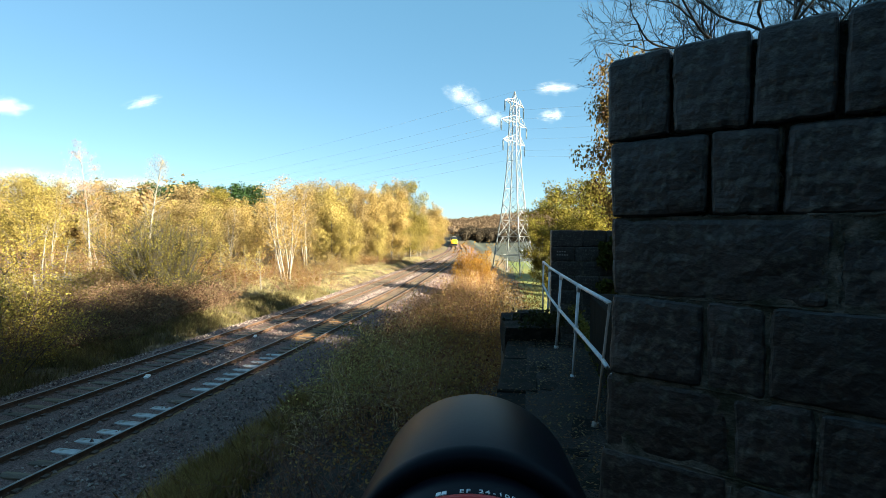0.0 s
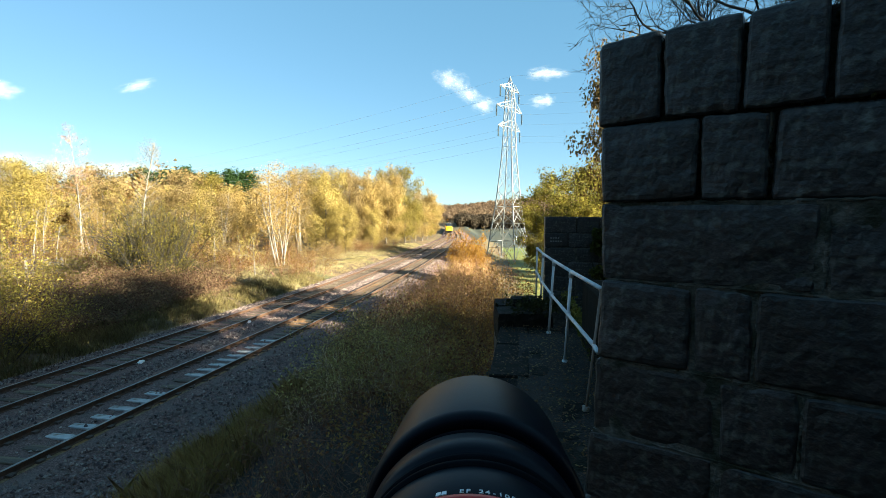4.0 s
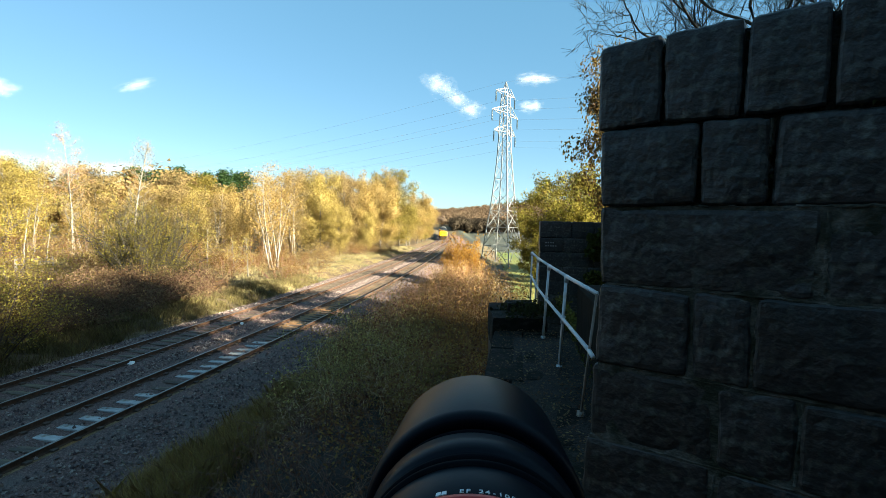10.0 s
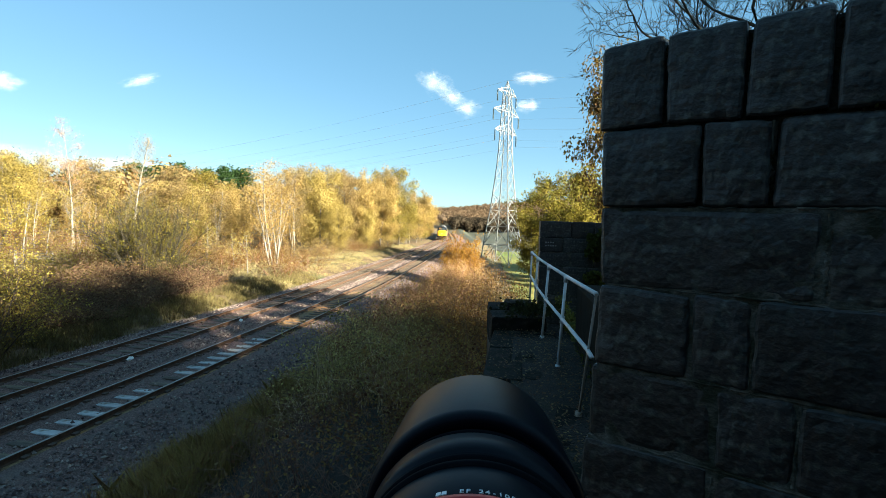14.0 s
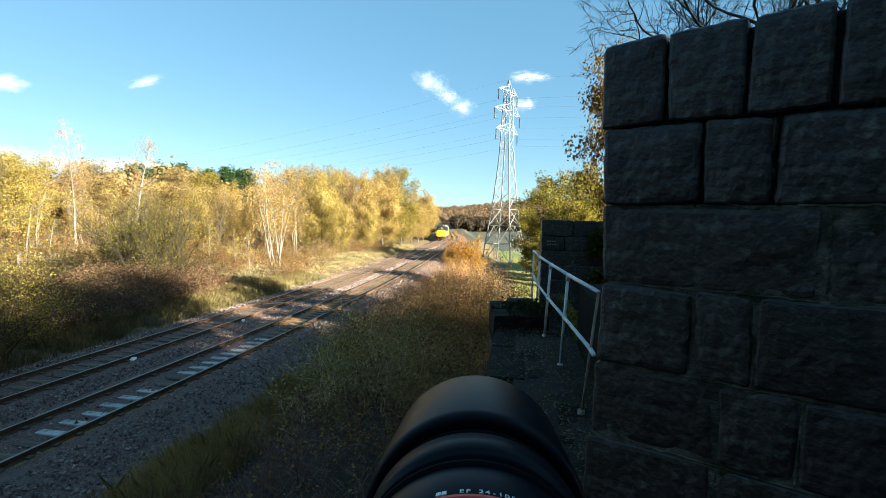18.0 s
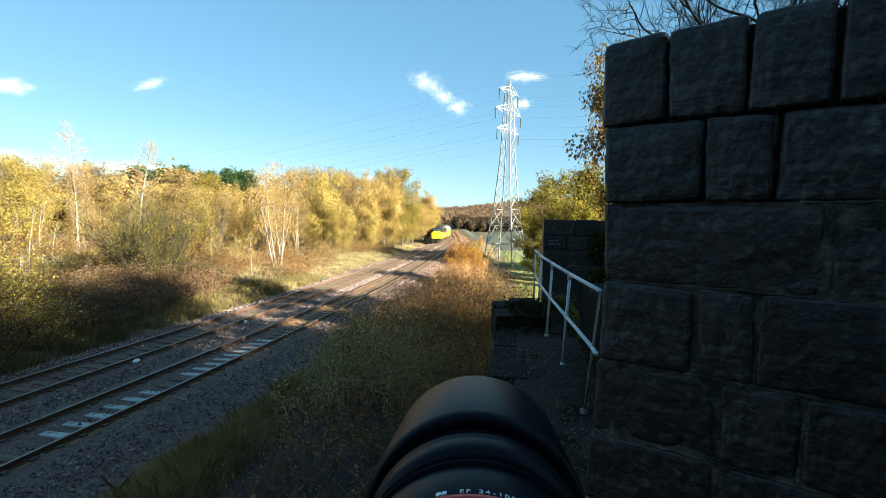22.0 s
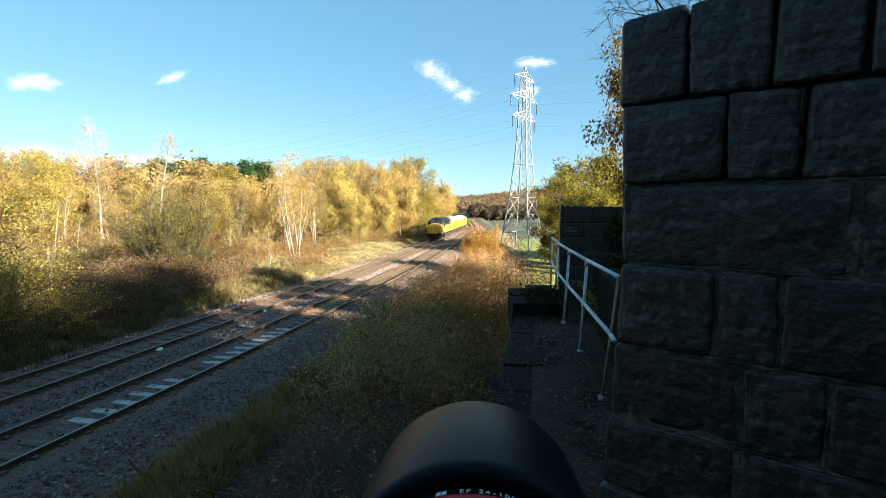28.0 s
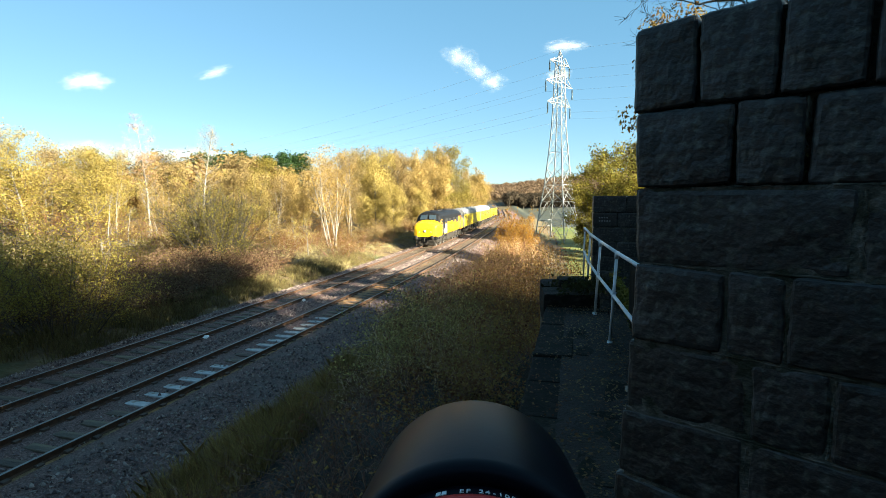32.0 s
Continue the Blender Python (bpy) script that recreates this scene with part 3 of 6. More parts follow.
M_RUSTPOST = material("rusted_post_steel", [(0.12, 0.075, 0.05), (0.30, 0.25, 0.22)], 14, rough=0.7, metal=0.2, bump=0.3, stretch=(1, 1, 0.4))
rail = thing("handrail", "galvanised tubular handrail with two rails and five posts", "handrail")
posts = [((1.215, 4.26), (1.325, 4.26)), ((1.365, 5.70), (1.42, 5.70)), ((1.48, 7.20), (1.54, 7.20)), ((1.64, 8.76), (1.68, 8.76)), ((1.89, 10.6), (1.90, 10.6))]
for (bx, by), (tx, ty) in posts:
    zb = 3.36
    bm = bmesh.new()
    first = by < 5
    bar(bm, (bx, by, zb - 0.03), (tx, ty, 4.43), 0.012 if first else 0.018, 10)
    p = part("post", bm, M_RUSTPOST if first else M_GALV, rail, "thin rusted end post" if first else "", smooth=True)
    bm = bmesh.new()
    bar(bm, (bx, by, zb - 0.02), (bx + 0.003, by, zb + 0.05), 0.032, 10)
    part("socket", bm, M_RUSTPOST if first else M_GALV, p, smooth=True)
    for zf in (() if first else (3.93, 4.40)):
        f = (zf - 3.36) / 1.07
        bm = bmesh.new()
        bar(bm, (bx + (tx - bx) * f, by, zf - 0.04), (bx + (tx - bx) * (f + 0.07), by, zf + 0.045), 0.027, 10)
        part("tee_joint", bm, M_GALV, p, smooth=True)
tops = [(tx, ty, 4.43) for _, (tx, ty) in posts]
mids = [(1.256, 4.08, 3.93)] + [(bx + (tx - bx) * 0.55, by, 3.94) for (bx, by), (tx, ty) in posts]
for pts, nm in ((tops, "top_rail"), (mids, "middle_rail")):
    bm = bmesh.new()
    for a, b in zip(pts, pts[1:]):
        bar(bm, a, b, 0.020, 10)
    part(nm, bm, M_GALV, rail, smooth=True)

# ---- assumed road bridge behind: unseen, added to close the place and block light ----
bridge = thing("wall_bridge", "dark stone face of an assumed bridge out of view, added to block light", "wall", kind="structure")
bm = bmesh.new()
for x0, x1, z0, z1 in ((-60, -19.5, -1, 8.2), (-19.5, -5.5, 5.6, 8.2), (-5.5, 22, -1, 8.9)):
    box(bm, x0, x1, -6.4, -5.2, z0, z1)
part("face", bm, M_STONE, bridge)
bm = bmesh.new()
box(bm, -60, -5.5, -6.55, -5.05, 8.2, 8.5, 0.03)
box(bm, -5.5, 22, -6.55, -5.05, 8.9, 9.3, 0.03)
part("coping", bm, M_LEDGE, bridge)


# ---- trees and shrubs ----
def tube(V, F, pts, radii, n):
    base = len(V)
    for i, p in enumerate(pts):
        a, b = pts[max(0, i - 1)], pts[min(len(pts) - 1, i + 1)]
        d = (b - a)
        d.normalize()
        s = d.orthogonal()
        s.normalize()
        t = d.cross(s)
        for k in range(n):
            w = 6.2832 * k / n
            V.append(p + (s * math.cos(w) + t * math.sin(w)) * radii[i])
    for i in range(len(pts) - 1):
        for k in range(n):
            F.append((base + i * n + k, base + i * n + (k + 1) % n, base + (i + 1) * n + (k + 1) % n, base + (i + 1) * n + k))


def leaf_mesh(name, centres, size, rng, droop=0.0, long=1.35, facing=None):
    """Many small folded leaves, each an island of its own; facing: the way each leaf's blade looks."""
    c = np.array(centres, float)
    n = len(c)
    a = rng.normal(size=(n, 3))
    if facing is not None:
        a = np.cross(facing, a)
    a /= np.linalg.norm(a, axis=1)[:, None]
    if droop:
        a[:, 2] -= droop
        a /= np.linalg.norm(a, axis=1)[:, None]
    b = np.cross(a, rng.normal(size=(n, 3)) if facing is None else facing)
    b /= np.linalg.norm(b, axis=1)[:, None]
    up = np.cross(a, b)
    s = size * rng.uniform(0.6, 1.35, n)[:, None]
    tip, left, right, tail = c + a * s * long * 0.5, c + b * s * 0.42 + up * s * 0.12, c - b * s * 0.42 + up * s * 0.12, c - a * s * long * 0.5
    V = np.stack([tail, left, tip, right], 1).reshape(-1, 3)
    me = bpy.data.meshes.new(name)
    me.vertices.add(4 * n)
    me.vertices.foreach_set("co", V.ravel())
    me.loops.add(4 * n)
    me.loops.foreach_set("vertex_index", np.arange(4 * n, dtype=np.int32))
    me.polygons.add(n)
    me.polygons.foreach_set("loop_start", np.arange(0, 4 * n, 4, dtype=np.int32))
    me.update(calc_edges=True)
    me.validate()
    return me


def clumped(name, tips, leaves, clumps, radius, size, rng, spread=0.5):
    """A crown of leafy clumps at the twig ends, each an uneven tuft whose leaves look outwards."""
    tips = np.array([tuple(p) for p in tips])
    mid = tips.mean(0)
    pick = tips[rng.permutation(len(tips))[:clumps]]
    k = rng.integers(0, len(pick), leaves)
    d = rng.normal(size=(leaves, 3))
    d /= np.linalg.norm(d, axis=1)[:, None]
    r = radius * rng.uniform(0.6, 1.35, len(pick))[k] * rng.uniform(0.45, 1.0, leaves) ** 0.5
    lump = 1 + 0.25 * np.sin(d[:, 0] * 5 + k) * np.cos(d[:, 2] * 4 + k * 1.7)
    c = pick[k] + d * (r * lump)[:, None] * np.array([1, 1, 0.8]) + rng.normal(0, radius * 0.12, (leaves, 3))
    out = pick[k] - mid
    out /= np.linalg.norm(out, axis=1)[:, None] + 1e-6
    face = d * 0.6 + out * 0.4 + np.array([0, 0, 0.25]) + rng.normal(0, spread, (leaves, 3))
    face /= np.linalg.norm(face, axis=1)[:, None]
    keep = c[:, 2] > 0.15
    return leaf_mesh(name, c[keep], size, rng, facing=face[keep])


def grow(rnd, start, way, length, radius, segs, wobble, lift):
    """One limb: its points, bending as it goes."""
    pts, p, d = [start.copy()], start.copy(), way.normalized()
    for i in range(segs):
        d = (d + Vector((rnd.gauss(0, wobble), rnd.gauss(0, wobble), rnd.gauss(0, wobble) + lift))).normalized()
        p = p + d * (length / segs)
        pts.append(p.copy())
    return pts, [radius * (1 - 0.85 * i / segs) for i in range(segs + 1)]


def tree(name, seed, h, width, crown_from, leaves, size, bark, leaf_mat, label, stems=1, twigs=6, shape="round", scatter=0.45, category="tree", dense=1.0, top_only=0.0, fine=0, twig_r=0.010, clumps=0, tuft=0.7):
    """A tapered trunk (or several), limbs, twigs and a crown of single leaves in clumps."""
    rnd, rng = random.Random(seed), np.random.default_rng(seed)
    V, F, tips = [], [], []
    for s in range(stems):
        lean = Vector((rnd.gauss(0, 0.05 + 0.06 * (stems > 1)), rnd.gauss(0, 0.05 + 0.06 * (stems > 1)), 1))
        base = Vector((rnd.gauss(0, 0.12 * (stems > 1)) * stems ** 0.5, rnd.gauss(0, 0.12 * (stems > 1)) * stems ** 0.5, -0.25))
        hh = h * (1 if s == 0 else rnd.uniform(0.7, 0.98))
        r0 = 0.011 * h * (1.15 if stems == 1 else 0.75) + 0.02
        tp, tr = grow(rnd, base, lean, hh + 0.25, r0, 9, 0.045, 0.03)
        tube(V, F, tp, tr, 7)
        n = int((h * 2.4 + 5) / (1 if stems == 1 else stems ** 0.6))
        for i in range(n):
            f = crown_from + (0.97 - crown_from) * ((i + rnd.random()) / n)
            k = min(8, int(f * 9))
            q = tp[k].lerp(tp[k + 1], f * 9 - k)
            g = (f - crown_from) / (1 - crown_from)
            if shape == "round":
                reach = math.sqrt(max(0.05, 1 - (1.6 * g - 0.75) ** 2 / 1.05))
            elif shape == "cone":
                reach = 1.0 - 0.85 * g
            else:
                reach = 0.45 + 0.55 * math.sin(3.1 * min(1, g + 0.15))
            length = 0.5 * width * reach * rnd.uniform(0.7, 1.12)
            w = i * 2.4 + rnd.gauss(0, 0.4)
            way = Vector((math.cos(w), math.sin(w), rnd.uniform(0.25, 0.9) if shape != "cone" else rnd.uniform(-0.1, 0.4)))
            lp, lr = grow(rnd, q, way, length, max(0.012, tr[k] * 0.45), 4, 0.14, 0.05)
            tube(V, F, lp, lr, 4)
            for j in range(twigs):
                m = rnd.randint(1, 4)
                w2 = Vector((rnd.gauss(0, 1), rnd.gauss(0, 1), rnd.gauss(0.35, 0.7)))
                wp, wr = grow(rnd, lp[m], (lp[m] - lp[m - 1]).normalized() + w2 * 0.55, length * rnd.uniform(0.22, 0.5) + 0.15, twig_r, 3, 0.2, 0.04)
                tube(V, F, wp[::3] if leaves > 5000 else wp, wr[::3] if leaves > 5000 else wr, 3)
                for q2 in range(fine):
                    m2 = rnd.randint(1, 3)
                    xp, xr = grow(rnd, wp[m2], (wp[m2] - wp[m2 - 1]).normalized() + Vector((rnd.gauss(0, 0.6), rnd.gauss(0, 0.6), rnd.gauss(0.1, 0.5))), length * rnd.uniform(0.08, 0.22) + 0.1, twig_r * 0.6, 2, 0.2, 0.02)
                    tube(V, F, xp, xr, 3)
                if rnd.random() < dense and (f > top_only):
                    tips += [wp[1], wp[2], wp[3]]
    t = thing(name, label, category)
    mesh_part("trunk", raw_mesh("trunk", V, F), bark, t, "", True)
    if leaves and tips:
        if clumps:
            mesh_part("crown", clumped("crown", tips, leaves, clumps, tuft, size, rng), leaf_mat, t)
            return t
        tips = np.array([tuple(p) for p in tips])
        pick = tips[rng.integers(0, len(tips), leaves)]
        c = pick + rng.normal(0, 1, (leaves, 3)) * scatter * np.array([1, 1, 0.75])
        mesh_part("crown", leaf_mesh("crown", c, size, rng), leaf_mat, t)
    return t


def shrub(name, seed, h, width, stems, leaves, size, twig, leaf_mat, label, forks=5, scatter=0.12, category="shrub", radius=0.012, arch=0.0, low=0.25, fine=2, sides=4, wobble=0.10):
    """Many stems that fork from one base, with small leaves along them."""
    rnd, rng = random.Random(seed), np.random.default_rng(seed)
    V, F, tips = [], [], []
    for s in range(stems):
        w, out = rnd.uniform(0, 6.2832), rnd.random() ** 0.6
        base = Vector((math.cos(w) * out * width * 0.28, math.sin(w) * out * width * 0.28, -0.1))
        way = Vector((math.cos(w) * out * width * 0.5, math.sin(w) * out * width * 0.5, h * rnd.uniform(0.65, 1.0)))
        L = way.length * rnd.uniform(0.75, 1.05)
        sp, sr = grow(rnd, base, way, L, radius * rnd.uniform(0.7, 1.4), 6, wobble, -arch)
        tube(V, F, sp, sr, sides)
        for j in range(forks):
            m = rnd.randint(2, 6)
            d2 = (sp[m] - sp[m - 1]).normalized() + Vector((rnd.gauss(0, 0.6), rnd.gauss(0, 0.6), rnd.gauss(0.1, 0.45)))
            fp, fr = grow(rnd, sp[m], d2, L * rnd.uniform(0.14, 0.4), radius * 0.5, 4, 0.16, 0.02 - arch)
            tube(V, F, fp, fr, 3)
            for q in range(fine):
                m2 = rnd.randint(1, 4)
                gp, gr = grow(rnd, fp[m2], (fp[m2] - fp[m2 - 1]).normalized() + Vector((rnd.gauss(0, 0.7), rnd.gauss(0, 0.7), rnd.gauss(0, 0.6))), L * rnd.uniform(0.06, 0.16), radius * 0.3, 2, 0.2, 0)
                tube(V, F, gp, gr, 3)
                tips += gp
            tips += fp[1:]
        tips += [p for p in sp[2:] if p.z > h * low]
    t = thing(name, label, category)
    mesh_part("branchwork", raw_mesh("branchwork", V, F), twig, t, "", True)
    if leaves:
        tips = np.array([tuple(p) for p in tips])
        c = tips[rng.integers(0, len(tips), leaves)] + rng.normal(0, scatter, (leaves, 3))
        c[:, 2] = np.maximum(c[:, 2], 0.02)
        mesh_part("foliage", leaf_mesh("foliage", c, size, rng), leaf_mat, t)
    return t


def plant(proto, spots, first=True):
    """Sets a built plant and its copies: (x, y, turn, scale sideways, scale up)."""
    for i, (x, y, a, s, sz) in enumerate(spots):
        m = Matrix.Translation((x, y, ground_z(x, y) - 0.05)) @ pose(0, 0, 0, 0, 0, a) @ Matrix.Diagonal((s, s, sz, 1))
        if i == 0 and first:
            proto.matrix_basis = m
        else:
            c = copy_thing(proto, Matrix.Identity(4))
            c.matrix_basis = m


rs = random.Random(11)


def turn():
    return rs.uniform(0, 360)


# broad yellow trees along the far side of the line
plant(tree("autumn_tree", 1, 10.5, 7.6, 0.06, 20000, 0.14, M_BARK, L_YELLOW, "broad leafy tree in bright yellow autumn colour", twigs=8, clumps=230, tuft=0.95),
      [(-17.4, 72, 0, 0.95, 1.03), (-14.4, 71, 90, 0.55, 0.62), (-12.0, 80, 170, 0.5, 0.6), (-36, 72, 40, 0.9, 0.8), (-19.6, 74, 250, 0.7, 0.85)])
plant(tree("autumn_tree", 14, 10.0, 8.0, 0.08, 13000, 0.12, M_BARK, L_LIME, "broad leafy tree in lime-yellow autumn colour", twigs=8, clumps=200, tuft=0.95),
      [(-45.5, 53, 0, 1, 0.9), (-52, 51, 140, 1.1, 1.05), (-59, 46, 200, 1.1, 1.05), (-54, 66, 30, 0.9, 0.9), (-9.9, 92, 60, 0.5, 0.55), (-7.6, 107, 200, 0.5, 0.6)])
plant(tree("autumn_tree", 2, 11.0, 7.0, 0.06, 20000, 0.145, M_BARK, L_GOLD, "broad leafy tree in golden autumn colour", twigs=8, clumps=230, tuft=0.95),
      [(-13.4, 82, 0, 0.85, 1.02), (-10.9, 89, 130, 0.95, 1.15), (-46, 75, 60, 1, 0.783), (-6.2, 121, 80, 0.85, 1.0), (-34, 84, 210, 0.8, 0.85), (-27, 92, 10, 0.9, 0.9), (-4.9, 147, 20, 0.8, 0.85)])
plant(tree("autumn_tree", 3, 12.0, 7.0, 0.06, 20000, 0.15, M_BARK, L_OLIVE, "leafy tree turning from green to yellow", twigs=8, clumps=230, tuft=1.0),
      [(-8.9, 104, 0, 1, 1.17), (-5.4, 133, 100, 0.8, 0.85), (-41, 88, 30, 1, 0.913), (-60, 70, 250, 1.1, 0.87), (-11.8, 99, 310, 0.9, 1.1), (-70, 62, 15, 1.2, 0.957)])
plant(tree("autumn_tree", 4, 11.5, 7.0, 0.08, 14000, 0.15, M_BARK, L_OCHRE, "leafy tree in dull ochre autumn colour", twigs=8, clumps=200, tuft=0.95),
      [(-21, 80, 0, 1, 1.05), (-15.4, 79, 200, 0.75, 1.0), (-37, 70, 90, 1.1, 0.739), (-50, 95, 10, 1.2, 1.04), (-30, 100, 260, 1.2, 1.1), (-19.5, 92, 130, 1.1, 1.1), (-62, 90, 310, 1.3, 1.04), (-75, 80, 5, 1.3, 1.04), (-16, 100, 222, 1.1, 1.05), (-4.9, 160, 40, 0.8, 0.85), (-7.4, 114, 140, 0.7, 0.95)])
# birches
plant(tree("birch_tree", 5, 10.2, 4.6, 0.28, 4800, 0.10, M_BIRCH, L_AMBER, "slender silver birches with sparse orange leaves", stems=4, twigs=5, scatter=0.32, shape="oval"),
      [(-16.7, 50, 0, 1, 1), (-19.3, 57, 120, 1, 1), (-45.5, 64, 10, 0.85, 0.626), (-23, 66, 200, 1, 1.05)])
plant(tree("birch_tree", 6, 10.5, 4.0, 0.3, 4200, 0.10, M_BIRCH, L_OCHRE, "slender silver birches with thin brown-yellow leaves", stems=3, twigs=5, scatter=0.3, shape="oval"),
      [(-17.8, 60, 0, 1, 1.05), (-49, 60, 75, 1.1, 1.09), (-27, 60, 150, 0.9, 0.8), (-41, 66, 100, 1, 0.783), (-55, 57, 215, 1.1, 1)])
plant(tree("birch_tree", 7, 8.4, 3.3, 0.2, 3000, 0.14, M_BIRCH, L_GOLD, "narrow young birch with golden leaves", twigs=6, scatter=0.25, shape="cone"),
      [(-32.6, 78, 0, 1, 1), (-37.5, 80, 60, 1.05, 0.827), (-30, 72, 130, 0.8, 0.7), (-26.8, 68, 220, 0.9, 0.8), (-52, 70, 300, 1.1, 0.783), (-41.8, 75, 20, 1.2, 0.739)])
plant(tree("bare_birch", 8, 13.5, 5.0, 0.3, 1500, 0.085, M_BIRCH, L_OCHRE, "tall pale birch that has lost almost all its leaves", twigs=11, scatter=0.3, shape="oval", top_only=0.6),
      [(-37.5, 61, 0, 0.85, 1.08), (-57, 66, 80, 0.9, 0.87), (-24, 74, 170, 0.7, 0.85)])
plant(tree("bare_birch", 9, 15.5, 5.4, 0.3, 2800, 0.09, M_BIRCH, L_PINK, "tall pale birch with a few pinkish leaves at its top", stems=2, twigs=10, scatter=0.3, shape="oval", top_only=0.55),
      [(-43.6, 59.3, 0, 0.85, 0.95)])
# saplings and thin white stems in the clearing
plant(tree("birch_sapling", 10, 3.4, 1.6, 0.35, 420, 0.08, M_BIRCH, L_YELLOW, "thin birch sapling with few yellow leaves", twigs=4, scatter=0.15),
      [(-16.2, 42.2, 0, 1, 1), (-29.5, 44, 100, 0.8, 1.3), (-19, 46, 40, 0.8, 0.9), (-24.5, 27.5, 60, 0.6, 1), (-22, 47, 160, 0.9, 1.2)])
plant(tree("dead_birch", 12, 6.2, 0.7, 0.8, 0, 0.1, M_BIRCH, L_YELLOW, "bare white birch stem without branches", twigs=1),
      [(-33.2, 40, 0, 1, 0.9), (-34.5, 44, 30, 0.8, 0.696), (-40.5, 50, 60, 0.8, 0.957)])
# dark green pines far behind
plant(tree("pine_tree", 13, 19, 7.0, 0.35, 3500, 0.45, M_BARK, L_PINE, "dark green pine in the distant wood", twigs=5, scatter=0.7, shape="oval"),
      [(-116 + 4.6 * i + rs.uniform(-1, 1), 190 + rs.uniform(-6, 10), turn(), rs.uniform(1.0, 1.3), rs.uniform(1.03, 1.16)) for i in range(10)] + [(-128, 170, 20, 1, 0.9), (-150, 160, 70, 1.1, 0.85)])
# thorn bush and lineside scrub
plant(shrub("thorn_bush", 20, 6.2, 5.6, 140, 15000, 0.075, M_TWIG_DARK, L_HEDGE, "large twiggy hawthorn bush with dull green leaves", forks=8, radius=0.04, scatter=0.18, fine=1, sides=3),
      [(-22.6, 38.6, 0, 1, 1), (-25.6, 42, 100, 0.7, 0.6), (-20.2, 38.0, 200, 0.6, 0.3)])
plant(shrub("yellowing_bush", 21, 4.8, 5.2, 44, 24000, 0.055, M_TWIG, L_YELLOWING, "dense bush with small yellow-green leaves beside the track", forks=8, radius=0.025, scatter=0.22, low=0.05, fine=1, sides=3),
      [(-16.6, 17.4, 0, 1.0, 0.95), (-20.5, 18.5, 90, 0.9, 0.8), (-18.4, 14, 200, 0.9, 0.85)])
scrub = shrub("scrub_bush", 22, 2.4, 3.4, 30, 1600, 0.075, M_TWIG_RED, L_BROWN, "low brown scrub of brambles and dead stems", forks=5, radius=0.012, scatter=0.2, arch=0.05, fine=0, sides=3)
br = random.Random(77)
bramble = shrub("bramble_patch", 24, 2.0, 3.2, 40, 2600, 0.085, M_TWIG_RED, L_BRAMBLE, "dark brown bramble thicket in shade across the line", forks=5, radius=0.010, scatter=0.18, arch=0.07, fine=0, sides=3)
plant(bramble, [(near_x(y) + u, y, br.uniform(0, 360), br.uniform(0.8, 1.15), br.uniform(0.55, 1.0)) for y, u in [(19 + 2.1 * i + br.uniform(-0.8, 0.8), -9.6 - 2.3 * k + br.uniform(-0.8, 0.8)) for i in range(8) for k in range(5)]])
plant(scrub, [(-31 + 2.2 * i + rs.uniform(-0.8, 0.8), 29 + 0.55 * i + rs.uniform(-1.5, 2.5), turn(), rs.uniform(0.8, 1.2), rs.uniform(0.5, 0.85)) for i in range(7)]
      + [(-40 + 2.4 * i + rs.uniform(-1, 1), 47 + rs.uniform(-5, 5), turn(), rs.uniform(0.8, 1.3), rs.uniform(0.6, 1.1)) for i in range(13)]
      + [(-20.5 + 1.7 * i + rs.uniform(-0.4, 0.4), 54 + 4.2 * i + rs.uniform(-2, 2), turn(), rs.uniform(0.6, 0.9), rs.uniform(0.5, 0.9)) for i in range(8)]
      + [(-60 + 5 * i, 55 + rs.uniform(-4, 4), turn(), 1.4, 1.5) for i in range(9)])
scrub2 = shrub("scrub_bush", 23, 2.8, 3.0, 26, 1900, 0.09, M_TWIG, L_OCHRE, "pale ochre scrub bush among dry grass", forks=5, radius=0.012, scatter=0.2, fine=0, sides=3)
plant(scrub2, [(-38 + 3.1 * i + rs.uniform(-1, 1), 54 + rs.uniform(-6, 6), turn(), rs.uniform(0.8, 1.3), rs.uniform(0.6, 1.3)) for i in range(9)]
      + [(-14.5 + 0.55 * i + rs.uniform(-0.5, 0.5), 66 + 5.2 * i, turn(), rs.uniform(0.6, 0.9), rs.uniform(0.45, 0.8)) for i in range(10)])

# near side of the line: scrub on the bank below the ledge
near_dark = shrub("bank_bush", 30, 2.0, 2.8, 40, 4200, 0.055, M_TWIG_RED, L_DULL, "tangled leafy bush of olive and brown leaves on the bank", forks=8, radius=0.009, scatter=0.11, fine=1, sides=3, wobble=0.25)
plant(near_dark, [(-0.3, 9.6, 0, 0.8, 0.75), (-1.1, 13.2, 70, 1, 0.85), (-2.2, 15.6, 210, 0.9, 0.85), (-0.4, 14.4, 280, 1.1, 1.0), (-0.5, 7.0, 330, 0.7, 0.6), (-1.7, 17, 55, 0.9, 0.95)])
sage = shrub("sage_bush", 39, 2.0, 2.6, 32, 5200, 0.05, M_TWIG, L_SAGE, "straggling bush of dull green leaves and thin pale stems", forks=9, radius=0.010, scatter=0.10, arch=0.05, fine=1, sides=3, wobble=0.3)
plant(sage, [(-2.3, 13.2, 0, 1.0, 0.9), (-1.5, 10.8, 120, 0.9, 0.85), (-2.8, 15.4, 210, 0.9, 0.8), (-2.9, 18.0, 290, 0.9, 0.85), (-1.9, 12.0, 60, 0.7, 1.05), (-0.9, 15.2, 20, 0.9, 0.95), (-0.6, 13.4, 150, 0.9, 1.0), (-0.9, 11.2, 330, 0.7, 0.9)])
